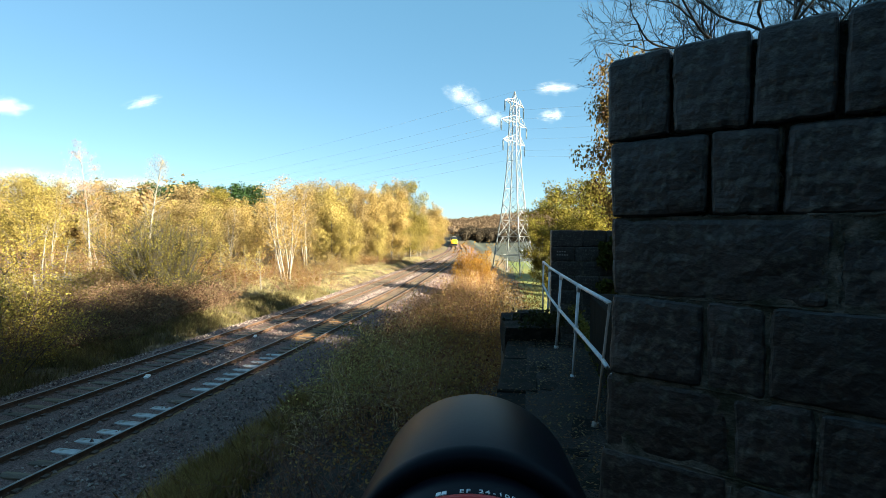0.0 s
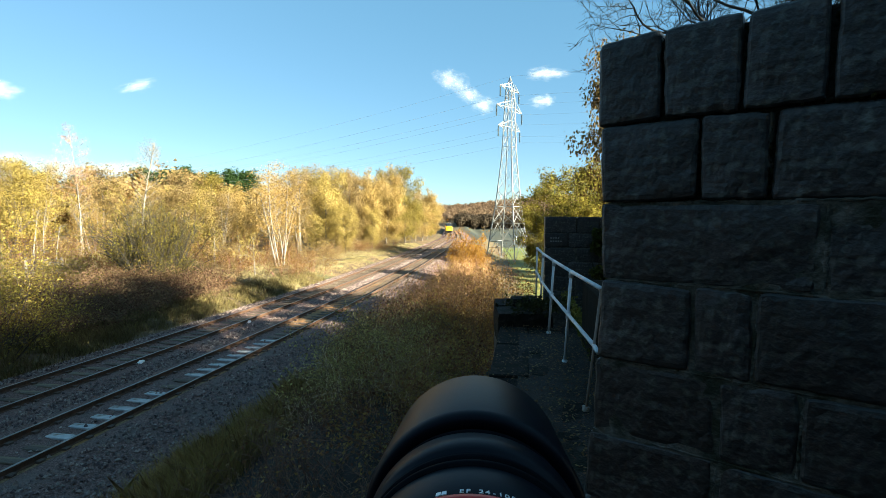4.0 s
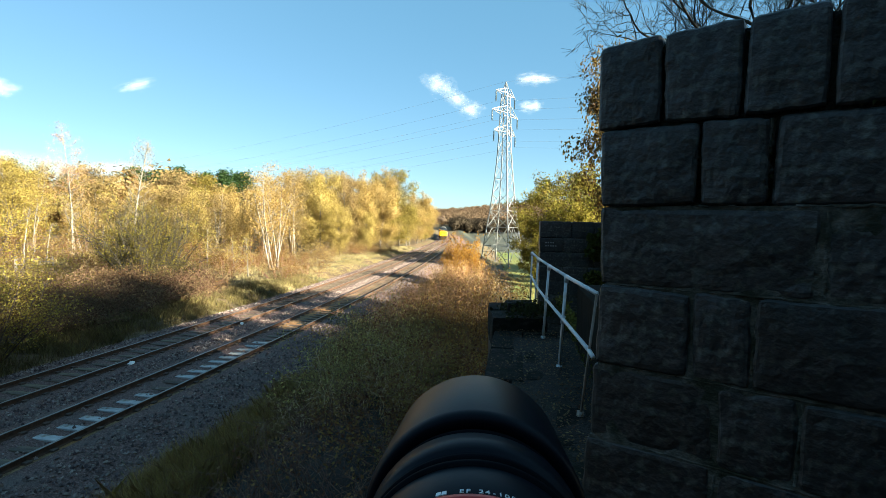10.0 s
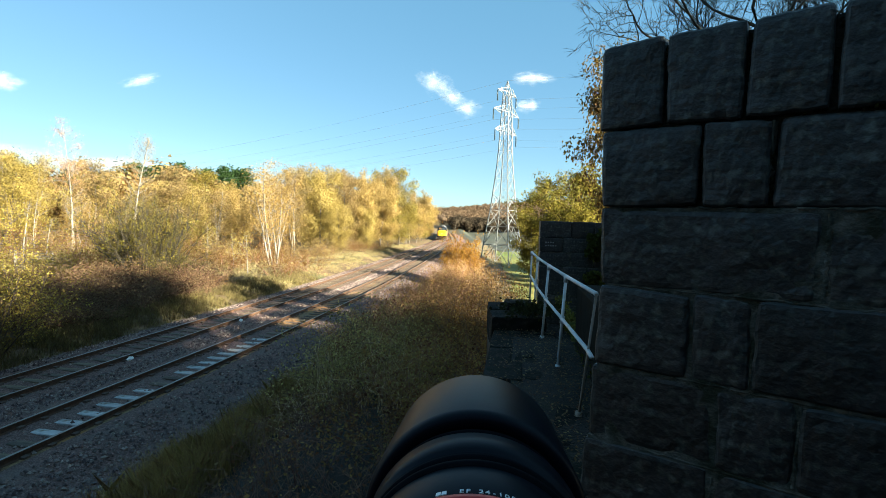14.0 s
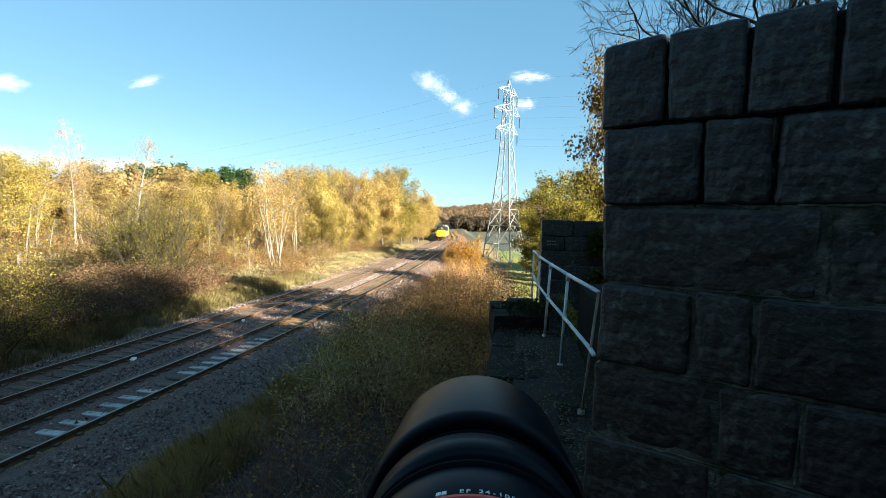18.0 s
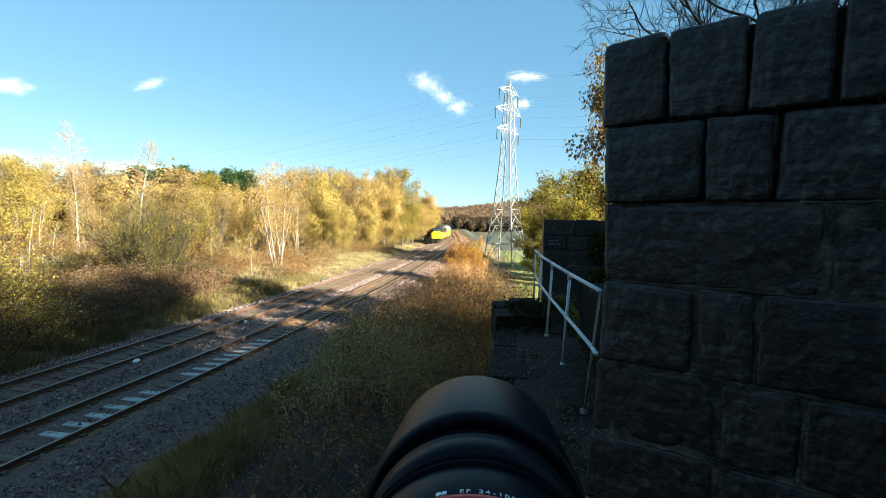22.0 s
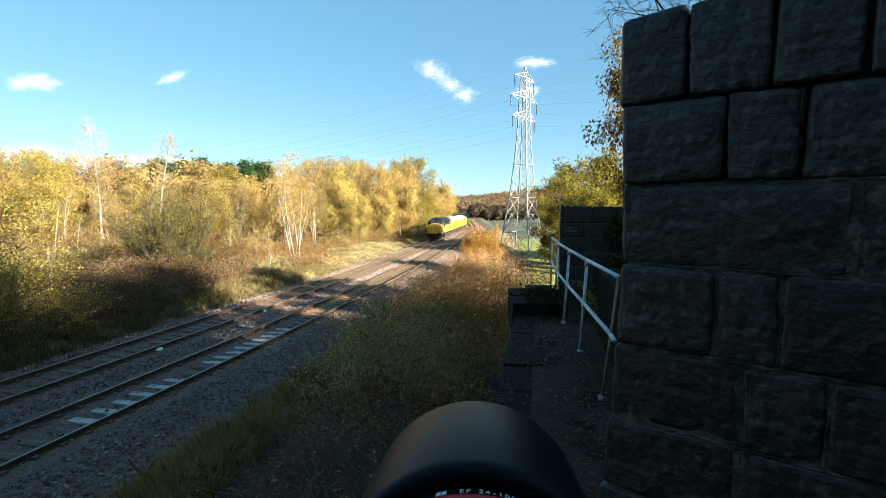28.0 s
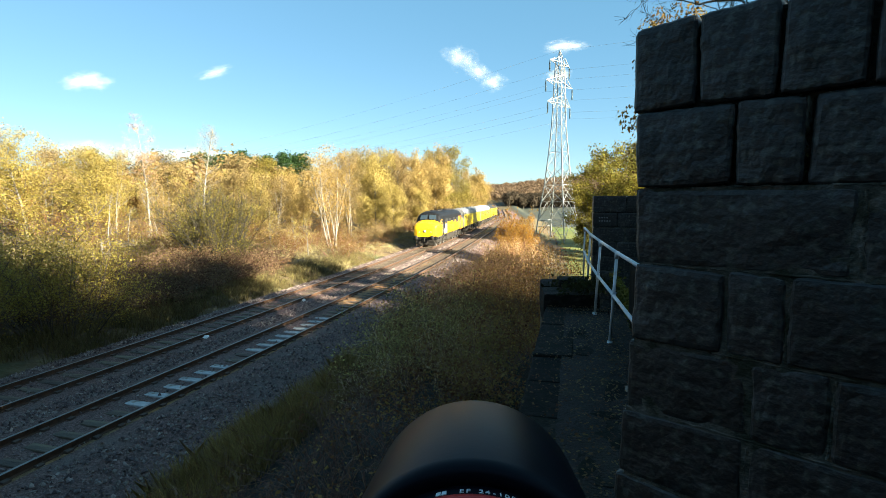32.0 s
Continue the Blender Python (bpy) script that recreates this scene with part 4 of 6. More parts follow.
near_pale = shrub("dry_stems", 31, 1.9, 2.4, 22, 420, 0.05, M_TWIG_PALE, L_DULL, "thicket of pale dry stems on the shaded bank", forks=7, radius=0.012, scatter=0.1, arch=0.06, fine=1, sides=3, wobble=0.3)
plant(near_pale, [(-1.6, 10.2, 0, 1, 0.95), (-0.7, 8.8, 60, 0.8, 0.7), (-2.4, 12.0, 130, 0.9, 0.8), (-1.2, 11.6, 200, 0.8, 1.0), (-2.9, 10.4, 250, 0.7, 0.6), (-0.7, 13.0, 80, 0.9, 1.0)])
yellow_bush = shrub("yellow_leaf_bush", 37, 1.1, 1.6, 26, 1100, 0.045, M_TWIG_RED, L_GOLD, "small bush with bright yellow leaves below the ledge", forks=6, radius=0.008, scatter=0.07, fine=1, sides=3)
plant(yellow_bush, [(-0.15, 8.0, 0, 0.8, 0.9), (-0.35, 9.0, 80, 0.6, 0.9), (-0.55, 6.6, 250, 0.5, 0.6), (0.2, 9.6, 30, 0.6, 0.9), (-2.6, 16.4, 200, 0.8, 0.9)])
dead_brush = shrub("dead_brush", 38, 1.3, 2.2, 40, 160, 0.045, M_TWIG_BROWN, L_DULL, "tangle of dead brown stems low on the bank", forks=6, radius=0.009, scatter=0.1, arch=0.06, fine=0, sides=3, wobble=0.3)
plant(dead_brush, [(-2.3, 7.6, 20, 1, 0.7), (-2.2, 9.4, 75, 1, 0.75), (-2.6, 11.2, 190, 0.9, 0.6), (-1.7, 3.8, 240, 1, 0.8), (-1.4, 8.6, 310, 0.9, 0.8), (-1.7, 6.4, 0, 1, 0.75), (-1.1, 4.6, 80, 0.9, 0.8), (-0.7, 5.6, 220, 0.8, 0.7), (-1.9, 5.2, 290, 0.9, 0.7), (-0.8, 3.6, 130, 0.9, 0.7), (-3.2, 5.6, 50, 0.9, 0.6), (-3.0, 4.0, 150, 0.9, 0.6), (-2.6, 6.6, 260, 0.9, 0.6), (-2.3, 4.6, 10, 0.9, 0.7)])
green_bush = shrub("green_bush", 32, 2.0, 2.6, 36, 5200, 0.06, M_TWIG, L_GREEN, "dense dark green bush at the edge of the ballast", forks=7, radius=0.010, scatter=0.16, fine=1, sides=3)
plant(green_bush, [(-2.6, 19.5, 0, 0.9, 0.8), (-2.0, 17.6, 110, 0.75, 0.7)])
russet = shrub("russet_bush", 33, 2.9, 3.2, 46, 11000, 0.046, M_TWIG_RED, L_PINK, "twiggy bush with russet and pink leaves", forks=8, radius=0.012, scatter=0.17, fine=1, sides=3)
plant(russet, [(-1.5, 21.6, 20, 0.9, 0.75), (-0.6, 16.4, 200, 0.8, 0.85), (-0.6, 24.5, 0, 0.95, 0.75), (0.2, 22.0, 80, 1, 0.95), (0.1, 29, 160, 0.9, 0.65), (0.4, 18.0, 240, 0.9, 1.05), (0.7, 26.5, 310, 1.0, 0.95), (-0.6, 18.9, 60, 0.9, 0.85), (1.2, 34.5, 30, 0.9, 0.8)])
brownb = shrub("brown_bush", 34, 3.0, 3.0, 44, 9500, 0.046, M_TWIG, L_RUST, "twiggy bush with brown and orange leaves", forks=8, radius=0.012, scatter=0.17, fine=1, sides=3)
plant(brownb, [(0.9, 15.2, 0, 0.85, 1.0), (0.1, 14.4, 60, 0.8, 0.85), (0.5, 13.4, 170, 0.6, 0.75), (1.1, 20.5, 100, 0.9, 1.1), (1.3, 24.0, 190, 0.9, 1.05), (1.1, 38, 280, 1.0, 0.75), (1.4, 31, 30, 1.0, 0.85)])
field_thorn = shrub("spreading_thorn", 45, 2.6, 4.2, 34, 420, 0.06, M_TWIG_DARK, L_OLIVE, "bare spreading thorn bush at the edge of the pasture", forks=8, radius=0.016, scatter=0.14, arch=0.04, fine=2, sides=3)
plant(field_thorn, [(3.7, 23.5, 0, 0.6, 1.75), (4.3, 26, 120, 0.6, 1.6)])
greyb = shrub("grey_twig_bush", 35, 3.2, 3.2, 50, 1500, 0.06, M_TWIG_PALE, L_OCHRE, "nearly bare bush of grey twigs", forks=9, radius=0.012, scatter=0.15, fine=1, sides=3)
plant(greyb, [(1.6, 36, 0, 1, 0.72), (1.9, 33, 90, 0.8, 0.75), (1.7, 40, 200, 0.9, 0.7), (0.9, 17.4, 70, 0.8, 0.95)])
plant(shrub("orange_bush", 36, 4.6, 4.2, 46, 6500, 0.15, M_TWIG, L_ORANGE, "bright orange beech bush beside the line", forks=8, radius=0.02, scatter=0.2, low=0.05, fine=1, sides=3),
      [(1.7, 46, 0, 0.55, 0.85), (2.7, 45, 90, 0.42, 0.62), (1.2, 43.5, 200, 0.35, 0.5)])
# trees on the near side, beyond the ledge, plus unseen ones added for shade
hedge_and_shade = tree("field_maple", 40, 8.6, 6.2, 0.06, 13000, 0.15, M_BARK, L_HEDGE, "dense field maple turning green to yellow, repeated out of view for shade", twigs=6, clumps=180, tuft=0.72)
plant(hedge_and_shade, [(17.5, 70, 0, 1.4, 1.5), (14.0, 66, 90, 1.3, 1.28), (21.5, 72, 200, 1.4, 1.42), (26, 74, 300, 1.4, 1.4), (11.4, 62, 160, 0.85, 0.9), (15.5, 60, 250, 1.1, 0.95), (19.5, 62, 50, 1.2, 1.15), (12.6, 56, 120, 0.8, 0.6),
              # from here on unseen trees, added to block sun and sky
              (13.5, -2, 145, 1.3, 1.2), (9.5, -6, 245, 1.1, 1.0), (18, -3, 275, 1.3, 1.3),
              (23.5, 11.5, 135, 1.2, 1.2), (33, -4.4, 190, 1.5, 2.15), (30.5, -8, 260, 1.5, 1.85), (28, -12.5, 330, 1.7, 2.2), (36.5, -4.6, 60, 1.5, 2.2),
              (-34, -17, 10, 1.8, 1.9), (-26, -19, 100, 1.9, 2.0), (-19, -22, 190, 1.8, 2.0), (-4, -20, 280, 1.9, 2.0), (3, -18, 40, 1.8, 1.9), (-42, -14, 130, 1.8, 1.8)])
oak = tree("oak_tree", 41, 11.5, 7.5, 0.2, 24000, 0.13, M_BARK, L_OAK, "oak with brown and green autumn leaves, repeated out of view for shade", twigs=7, clumps=210, tuft=0.85)
# only the first oak is seen; the rest are added to block sun
plant(oak, [(9.1, 24, 0, 0.76, 1.12), (15, 0, 300, 1.2, 0.8), (20, -0.5, 30, 1.2, 0.9), (20, -7, 130, 1.3, 1.1), (13, -9, 10, 1.2, 1.0)])


def forking_tree(name, seed, trunk_h, levels, first, label):
    """A bare tree that forks again and again into crooked twigs; each main limb is a part of its own."""
    rnd = random.Random(seed)
    t = thing(name, label, "tree")
    V, F = [], []
    tp, tr = grow(rnd, Vector((0, 0, -0.25)), Vector((0, 0, 1)), trunk_h, 0.12, 6, 0.05, 0.02)
    tube(V, F, tp, [0.12 - 0.009 * i for i in range(7)], 8)
    mesh_part("trunk", raw_mesh("trunk", V, F), M_TWIG_DARK, t, "", True)

    def fork(V, F, p, d, length, r, level):
        pts, _ = grow(rnd, p, d, length, r, 4, 0.17, 0.035)
        tube(V, F, pts, [r * (1 - 0.09 * i) for i in range(5)], 5 if level > 4 else 3)
        if level == 0:
            return
        out = (pts[-1] - pts[-2]).normalized()
        for j in range(2 if level > 1 else 3):
            side = Vector((rnd.gauss(0, 1), rnd.gauss(0, 1), rnd.gauss(0, 0.8))).normalized()
            fork(V, F, pts[-1] if j else pts[3], out + side * rnd.uniform(0.35, 0.75), length * rnd.uniform(0.68, 0.86), max(0.003, r * 0.66), level - 1)
        if level < 6:
            side = Vector((rnd.gauss(0, 1), rnd.gauss(0, 1), rnd.gauss(0, 1))).normalized()
            fork(V, F, pts[2], out + side * 0.9, length * 0.5, max(0.003, r * 0.45), max(0, level - 3))

    for i in range(7):
        w = i * 0.9 + rnd.gauss(0, 0.2)
        V, F = [], []
        fork(V, F, tp[6 if i > 2 else 5], Vector((math.cos(w), math.sin(w), rnd.uniform(0.35, 1.0))), first, 0.042, levels)
        mesh_part("limb", raw_mesh("limb", V, F), M_TWIG_DARK, t, "", True)
    return t


bare = forking_tree("bare_tree", 42, 5.6, 7, 1.3, "bare tree with a spread of fine dark twigs")
plant(bare, [(5.4, 9.4, 30, 1.0, 1.08), (9.2, 10.6, 160, 1.05, 1.2), (7.2, 12.4, 250, 1.0, 1.2)])

# far wooded hill beyond the pasture
def far_wood(name, seed, spots, size, n, mat, label):
    """Crowns of a distant wood: each an uneven leafy dome over a thin trunk."""
    rng = np.random.default_rng(seed)
    C, D, V, F = [], [], [], []
    for x, y, h, w in spots:
        z = ground_z(x, y)
        d = rng.normal(size=(n, 3))
        d /= np.linalg.norm(d, axis=1)[:, None]
        ph = rng.uniform(0, 6, 3)
        r = 0.86 + 0.16 * np.sin(4 * d[:, 0] + ph[0]) * np.sin(4 * d[:, 1] + ph[1]) + 0.12 * np.sin(7 * d[:, 2] + ph[2]) + rng.normal(0, 0.05, n)
        C.append(np.array([x, y, z + h * 0.52]) + d * r[:, None] * np.array([w * 0.5, w * 0.5, h * 0.5]))
        D.append(d + rng.normal(0, 0.3, (n, 3)))
        tube(V, F, [Vector((x, y, z - 0.3)), Vector((x, y, z + h * 0.6))], [0.22, 0.1], 4)
    t = thing(name, label, "wood", kind="stuff")
    D = np.concatenate(D)
    D /= np.linalg.norm(D, axis=1)[:, None]
    mesh_part("crowns", leaf_mesh("crowns", np.concatenate(C), size, rng, facing=D), mat, t)
    mesh_part("trunks", raw_mesh("trunks", V, F), M_BARK, t)
    return t


rw = random.Random(5)
far_wood("far_wood", 50, [(-60 + rw.uniform(0, 240), 330 + rw.uniform(0, 190), rw.uniform(4.5, 7), rw.uniform(4.5, 6.5)) for i in range(1600)], 0.85, 80, M_FARWOOD, "brown leafless wood on the far hillside")
far_wood("far_wood", 51, [(-190 + rw.uniform(0, 170), 104 + rw.uniform(0, 50), rw.uniform(10.5, 15), rw.uniform(6, 9)) for i in range(120)], 0.75, 420, L_OCHRE, "autumn wood closing the clearing behind the birches")
far_wood("far_wood", 54, [(-150 + rw.uniform(0, 95), 96 + rw.uniform(0, 40), rw.uniform(10.5, 14), rw.uniform(6, 8)) for i in range(34)], 0.65, 420, L_OLIVE, "green and yellow wood behind the clearing")
far_wood("far_wood", 55, [(-135 + rw.uniform(0, 100), 98 + rw.uniform(0, 30), rw.uniform(9, 13), rw.uniform(5, 7)) for i in range(26)], 0.65, 380, L_BROWN, "brown and russet wood behind the clearing")
far_wood("far_wood", 52, [(-30 + rw.uniform(0, 22), 130 + rw.uniform(0, 120), rw.uniform(8, 11), rw.uniform(6, 8)) for i in range(40)], 0.75, 330, L_GOLD, "golden trees along the line in the distance")
# lower band of the hill wood, its shade painted by the darker leaf colour
far_wood("far_wood", 53, [(5 + rw.uniform(0, 70), 287 + rw.uniform(0, 36), rw.uniform(6, 7.5), rw.uniform(4, 5.5)) for i in range(420)], 0.8, 90, L_SHADED_WOOD, "trees at the end of the pasture, coloured as wood in shade")


# grass, straw and litter
def blades(name, spots, height, width, per, mat, label, seed, spread=0.12):
    rng = np.random.default_rng(seed)
    P = np.repeat(np.array(spots), per, 0)
    n = len(P)
    P = P + np.concatenate([rng.normal(0, spread, (n, 2)), np.zeros((n, 1))], 1)
    a = rng.uniform(0, 6.283, n)
    side = np.stack([np.cos(a), np.sin(a), np.zeros(n)], 1) * (width * rng.uniform(0.6, 1.3, n))[:, None]
    h = height * rng.uniform(0.4, 1.25, n)
    b = rng.uniform(0, 6.283, n)
    lean = np.stack([np.cos(b), np.sin(b), np.zeros(n)], 1) * (h * rng.uniform(0.1, 0.7, n))[:, None]
    up = np.array([0, 0, 1.0]) * h[:, None]
    V = np.stack([P - side, P + side, P + side * 0.7 + up * 0.6 + lean * 0.35, P + up + lean, P - side * 0.7 + up * 0.6 + lean * 0.35], 1).reshape(-1, 3)
    me = bpy.data.meshes.new(name)
    me.vertices.add(5 * n)
    me.vertices.foreach_set("co", V.ravel())
    me.loops.add(5 * n)
    me.loops.foreach_set("vertex_index", np.arange(5 * n, dtype=np.int32))
    me.polygons.add(n)
    me.polygons.foreach_set("loop_start", np.arange(0, 5 * n, 5, dtype=np.int32))
    me.update(calc_edges=True)
    me.validate()
    return tagged(mesh_part(name, me, mat), label, "grass", kind="stuff")


def scatter(seed, n, y0, y1, u0, u1, keep=None):
    r = random.Random(seed)
    out = []
    while len(out) < n:
        y = y0 + (y1 - y0) * r.random()
        u = r.uniform(u0, u1)
        x = near_x(y) + u
        if noise.noise(Vector((x * 0.5, y * 0.5, seed))) + r.uniform(-0.3, 0.5) > 0:
            out.append((x, y, ground_z(x, y) - 0.03))
    return out


blades("bank_grass", scatter(1, 1300, 2, 15, 4.1, 6.0), 0.62, 0.006, 34, M_GRASS, "long olive grass on the shaded bank", 1)
blades("bank_straw", scatter(2, 260, 11, 26, 4.0, 9.5), 0.42, 0.005, 14, M_STRAW, "dry grass stalks on the shaded bank", 2)
blades("verge_grass", scatter(3, 2400, 9, 44, -9.2, -6.0), 0.34, 0.009, 22, M_VERGE, "green grass along the far edge of the ballast", 3)
blades("clearing_straw", scatter(4, 4800, 34, 105, -18, -6.1), 0.27, 0.011, 12, M_STRAW, "dry straw-coloured grass in the clearing", 4, 0.2)
blades("clearing_straw", scatter(5, 2200, 30, 70, -40, -16), 0.5, 0.018, 10, M_STRAW, "dry straw-coloured grass below the birches", 5, 0.25)
blades("pasture_tufts", scatter(6, 1500, 24, 70, 9, 26), 0.16, 0.012, 10, M_GRASS, "short green grass of the pasture edge", 6, 0.2)


# ---- pylon and its wires ----
PYLON = pose(10.25, 86.0, ground_z(10.25, 86.0), 0, 0, 56)      # local x runs along the arms
pylon = thing("electricity_pylon", "grey steel lattice pylon with three pairs of arms in the pasture", "pylon", PYLON)
PH = 30.9
levels = [(0, 2.7), (3.3, 2.35), (6.4, 1.98), (9.2, 1.62), (12.0, 1.38), (14.6, 1.16), (17.0, 0.98), (19.2, 0.86), (21.4, 0.78), (23.4, 0.72), (25.3, 0.66), (27.2, 0.6), (28.9, 0.5)]
corner = ((-1, -1), (1, -1), (1, 1), (-1, 1))
for cx, cy in corner:
    V, F = [], []
    tube(V, F, [Vector((cx * w, cy * w, z - (0.6 if z == 0 else 0))) for z, w in levels] + [Vector((0, 0, PH))], [0.11 - 0.003 * i for i in range(len(levels))] + [0.05], 4)
    mesh_part("leg", raw_mesh("leg", V, F), M_PYLON, pylon)


def brace(a, b, r):
    bm = bmesh.new()
    bar(bm, a, b, r, 4)
    part("brace", bm, M_PYLON, pylon)


for q in range(4):
    (ax, ay), (bx, by) = corner[q], corner[(q + 1) % 4]
    for i, ((z0, w0), (z1, w1)) in enumerate(zip(levels, levels[1:])):
        r = 0.058 if z0 < 12 else 0.038
        if i < 2:           # big K braces near the ground
            mx, my = (ax + bx) / 2 * w1, (ay + by) / 2 * w1
            brace((ax * w0, ay * w0, z0), (mx, my, z1), r)
            brace((bx * w0, by * w0, z0), (mx, my, z1), r)
            for f in (0.35, 0.7):
                wz = w0 + (w1 - w0) * f
                brace((ax * wz, ay * wz, z0 + (z1 - z0) * f), (ax * w0 + (mx - ax * w0) * f, ay * w0 + (my - ay * w0) * f, z0 + (z1 - z0) * f), r * 0.7)
                brace((bx * wz, by * wz, z0 + (z1 - z0) * f), (bx * w0 + (mx - bx * w0) * f, by * w0 + (my - by * w0) * f, z0 + (z1 - z0) * f), r * 0.7)
        else:
            brace((ax * w0, ay * w0, z0), (bx * w1, by * w1, z1), r)
            brace((bx * w0, by * w0, z0), (ax * w1, ay * w1, z1), r)
        if i in (1, 2, 3, 5, 7, 9, 11):
            brace((ax * w0, ay * w0, z0), (bx * w0, by * w0, z0), r)
arm_tips = []
for z, half in ((28.8, 3.4), (25.5, 4.6), (22.3, 3.9)):
    for s in (-1, 1):
        bm = bmesh.new()
        w = 0.55 if z > 26 else 0.72
        tip = (s * half, 0, z)
        for cy in (-1, 1):
            bar(bm, (s * w, cy * w, z), tip, 0.055, 4)
            bar(bm, (s * w, cy * w, z + 1.2 if z < 27 else 29.6), tip, 0.05, 4)
            for f in (0.3, 0.6):
                bar(bm, (s * (w + (half - w) * f), cy * w * (1 - f), z), (s * (w + (half - w) * f), cy * w * (1 - f), z + 1.2 * (1 - f)), 0.035, 4)
        bar(bm, (s * (w + (half - w) * 0.4), w * 0.6, z), (s * (w + (half - w) * 0.4), -w * 0.6, z), 0.035, 4)
        part("arm", bm, M_PYLON, pylon)
        bm = bmesh.new()
        bar(bm, tip, (tip[0], 0, z - 0.25), 0.03, 5)
        for d in range(11):
            zz = z - 0.25 - d * 0.145
            bar(bm, (tip[0], 0, zz), (tip[0], 0, zz - 0.06), 0.15, 8, 0.10)
            bar(bm, (tip[0], 0, zz - 0.06), (tip[0], 0, zz - 0.145), 0.07, 6)
        part("insulator", bm, M_INSUL, pylon, "string of dark insulator discs", True)
        arm_tips.append((tip[0], 0, z - 1.9))
bm = bmesh.new()
box(bm, -1.75, -1.1, -2.28, -2.22, 3.6, 4.2)
part("warning_plate", bm, M_WHITE, pylon, "small pale warning plate")
bm = bmesh.new()
box(bm, 1.2, 1.9, -2.28, -2.22, 3.2, 3.7)
part("warning_plate", bm, material("yellow_plate", [(0.6, 0.42, 0.04), (0.7, 0.5, 0.06)], 5, bump=0), pylon, "small yellow warning plate")
inv = PYLON
for tip in arm_tips + [(0, 0, PH)]:
    V, F = [], []
    for side, dz in ((1, 6.0), (-1, -1.0)):
        a = inv @ Vector(tip)
        b = inv @ (Vector(tip) + Vector((0, -side * 290, 0)))
        b.z = a.z + dz
        pts = []
        for i in range(25):
            f = i / 24
            p = a.lerp(b, f)
            p.z -= 4 * 7.5 * f * (1 - f)
            pts.append(p)
        tube(V, F, pts, [0.013] * 25, 4)
    w = mesh_part("power_line", raw_mesh("power_line", V, F), M_WIRE)
    tagged(w, "thin sagging overhead power line hung from the pylon", "power line", "power lines")

# ---- train ----
Y1 = material("rail_yellow_paint", [(0.5184, 0.2812, 0.00864), (0.5904, 0.3348, 0.0144)], 1.2, rough=0.35, bump=0.03, spot=(0.5, 0.3, 0.03), spot_scale=1.1, spot_at=0.68, spec=0.5)
Y2 = material("coach_yellow_paint", [(0.4896, 0.3384, 0.00864), (0.576, 0.4032, 0.0144)], 1.0, rough=0.4, bump=0.03, spot=(0.45, 0.32, 0.03), spot_scale=0.9, spot_at=0.66, spec=0.5)
BLK = material("black_train_paint", [(0.0048, 0.0048, 0.0056), (0.012, 0.012, 0.0136)], 2, rough=0.5, bump=0.05, spec=0.15)
ROOF = material("dusty_grey_roof", [(0.01347, 0.01347, 0.01424), (0.03465, 0.03465, 0.03542)], 1.5, rough=0.6, bump=0.1)
ROOF2 = material("pale_grey_roof", [(0.27, 0.27, 0.27), (0.375, 0.375, 0.375)], 1.5, rough=0.6, bump=0.1)
UNDER = material("brake_dust_black", [(0.0117, 0.00975, 0.00845), (0.039, 0.0325, 0.026)], 4, rough=0.8, bump=0.3)
GLASS = material("dark_cab_glass", [(0.02, 0.03, 0.04), (0.035, 0.05, 0.06)], 1, rough=0.08, bump=0, spec=0.7)
# darker yellow: the shade of the recessed nose panel put into the paint
Y1_SHADE = material("shaded_yellow_paint", [(0.24, 0.144, 0.012), (0.384, 0.24, 0.016)], 8, rough=0.6, bump=0.1)
ROOF3 = material("mid_grey_roof", [(0.112, 0.112, 0.116), (0.192, 0.192, 0.196)], 1.5, rough=0.6, bump=0.1)
ORNG = material("orange_paint", [(0.496, 0.128, 0.016), (0.576, 0.176, 0.024)], 2, rough=0.4, bump=0.03)
LAMP = material("headlamp_lens", [(0.4125, 0.396, 0.33), (0.4675, 0.451, 0.385)], 3, rough=0.15, bump=0)
CREAM = material("pale_cream_paint", [(0.495, 0.465, 0.315), (0.555, 0.525, 0.375)], 2, rough=0.4, bump=0.03)
STEEL = material("wheel_tread_steel", [(0.25, 0.24, 0.23), (0.4, 0.39, 0.38)], 6, rough=0.35, metal=0.8, bump=0.05)


def section(w, zs, zt, z0=1.12):
    half = [(w * 0.97, z0), (w, z0 + 0.15), (w, 0.5 * (z0 + zs)), (w * 0.995, zs), (w * 0.95, zs + 0.36 * (zt - zs)), (w * 0.80, zs + 0.68 * (zt - zs)), (w * 0.5, zs + 0.92 * (zt - zs)), (0, zt)]
    return half + [(-x, z) for x, z in half[-2::-1]]


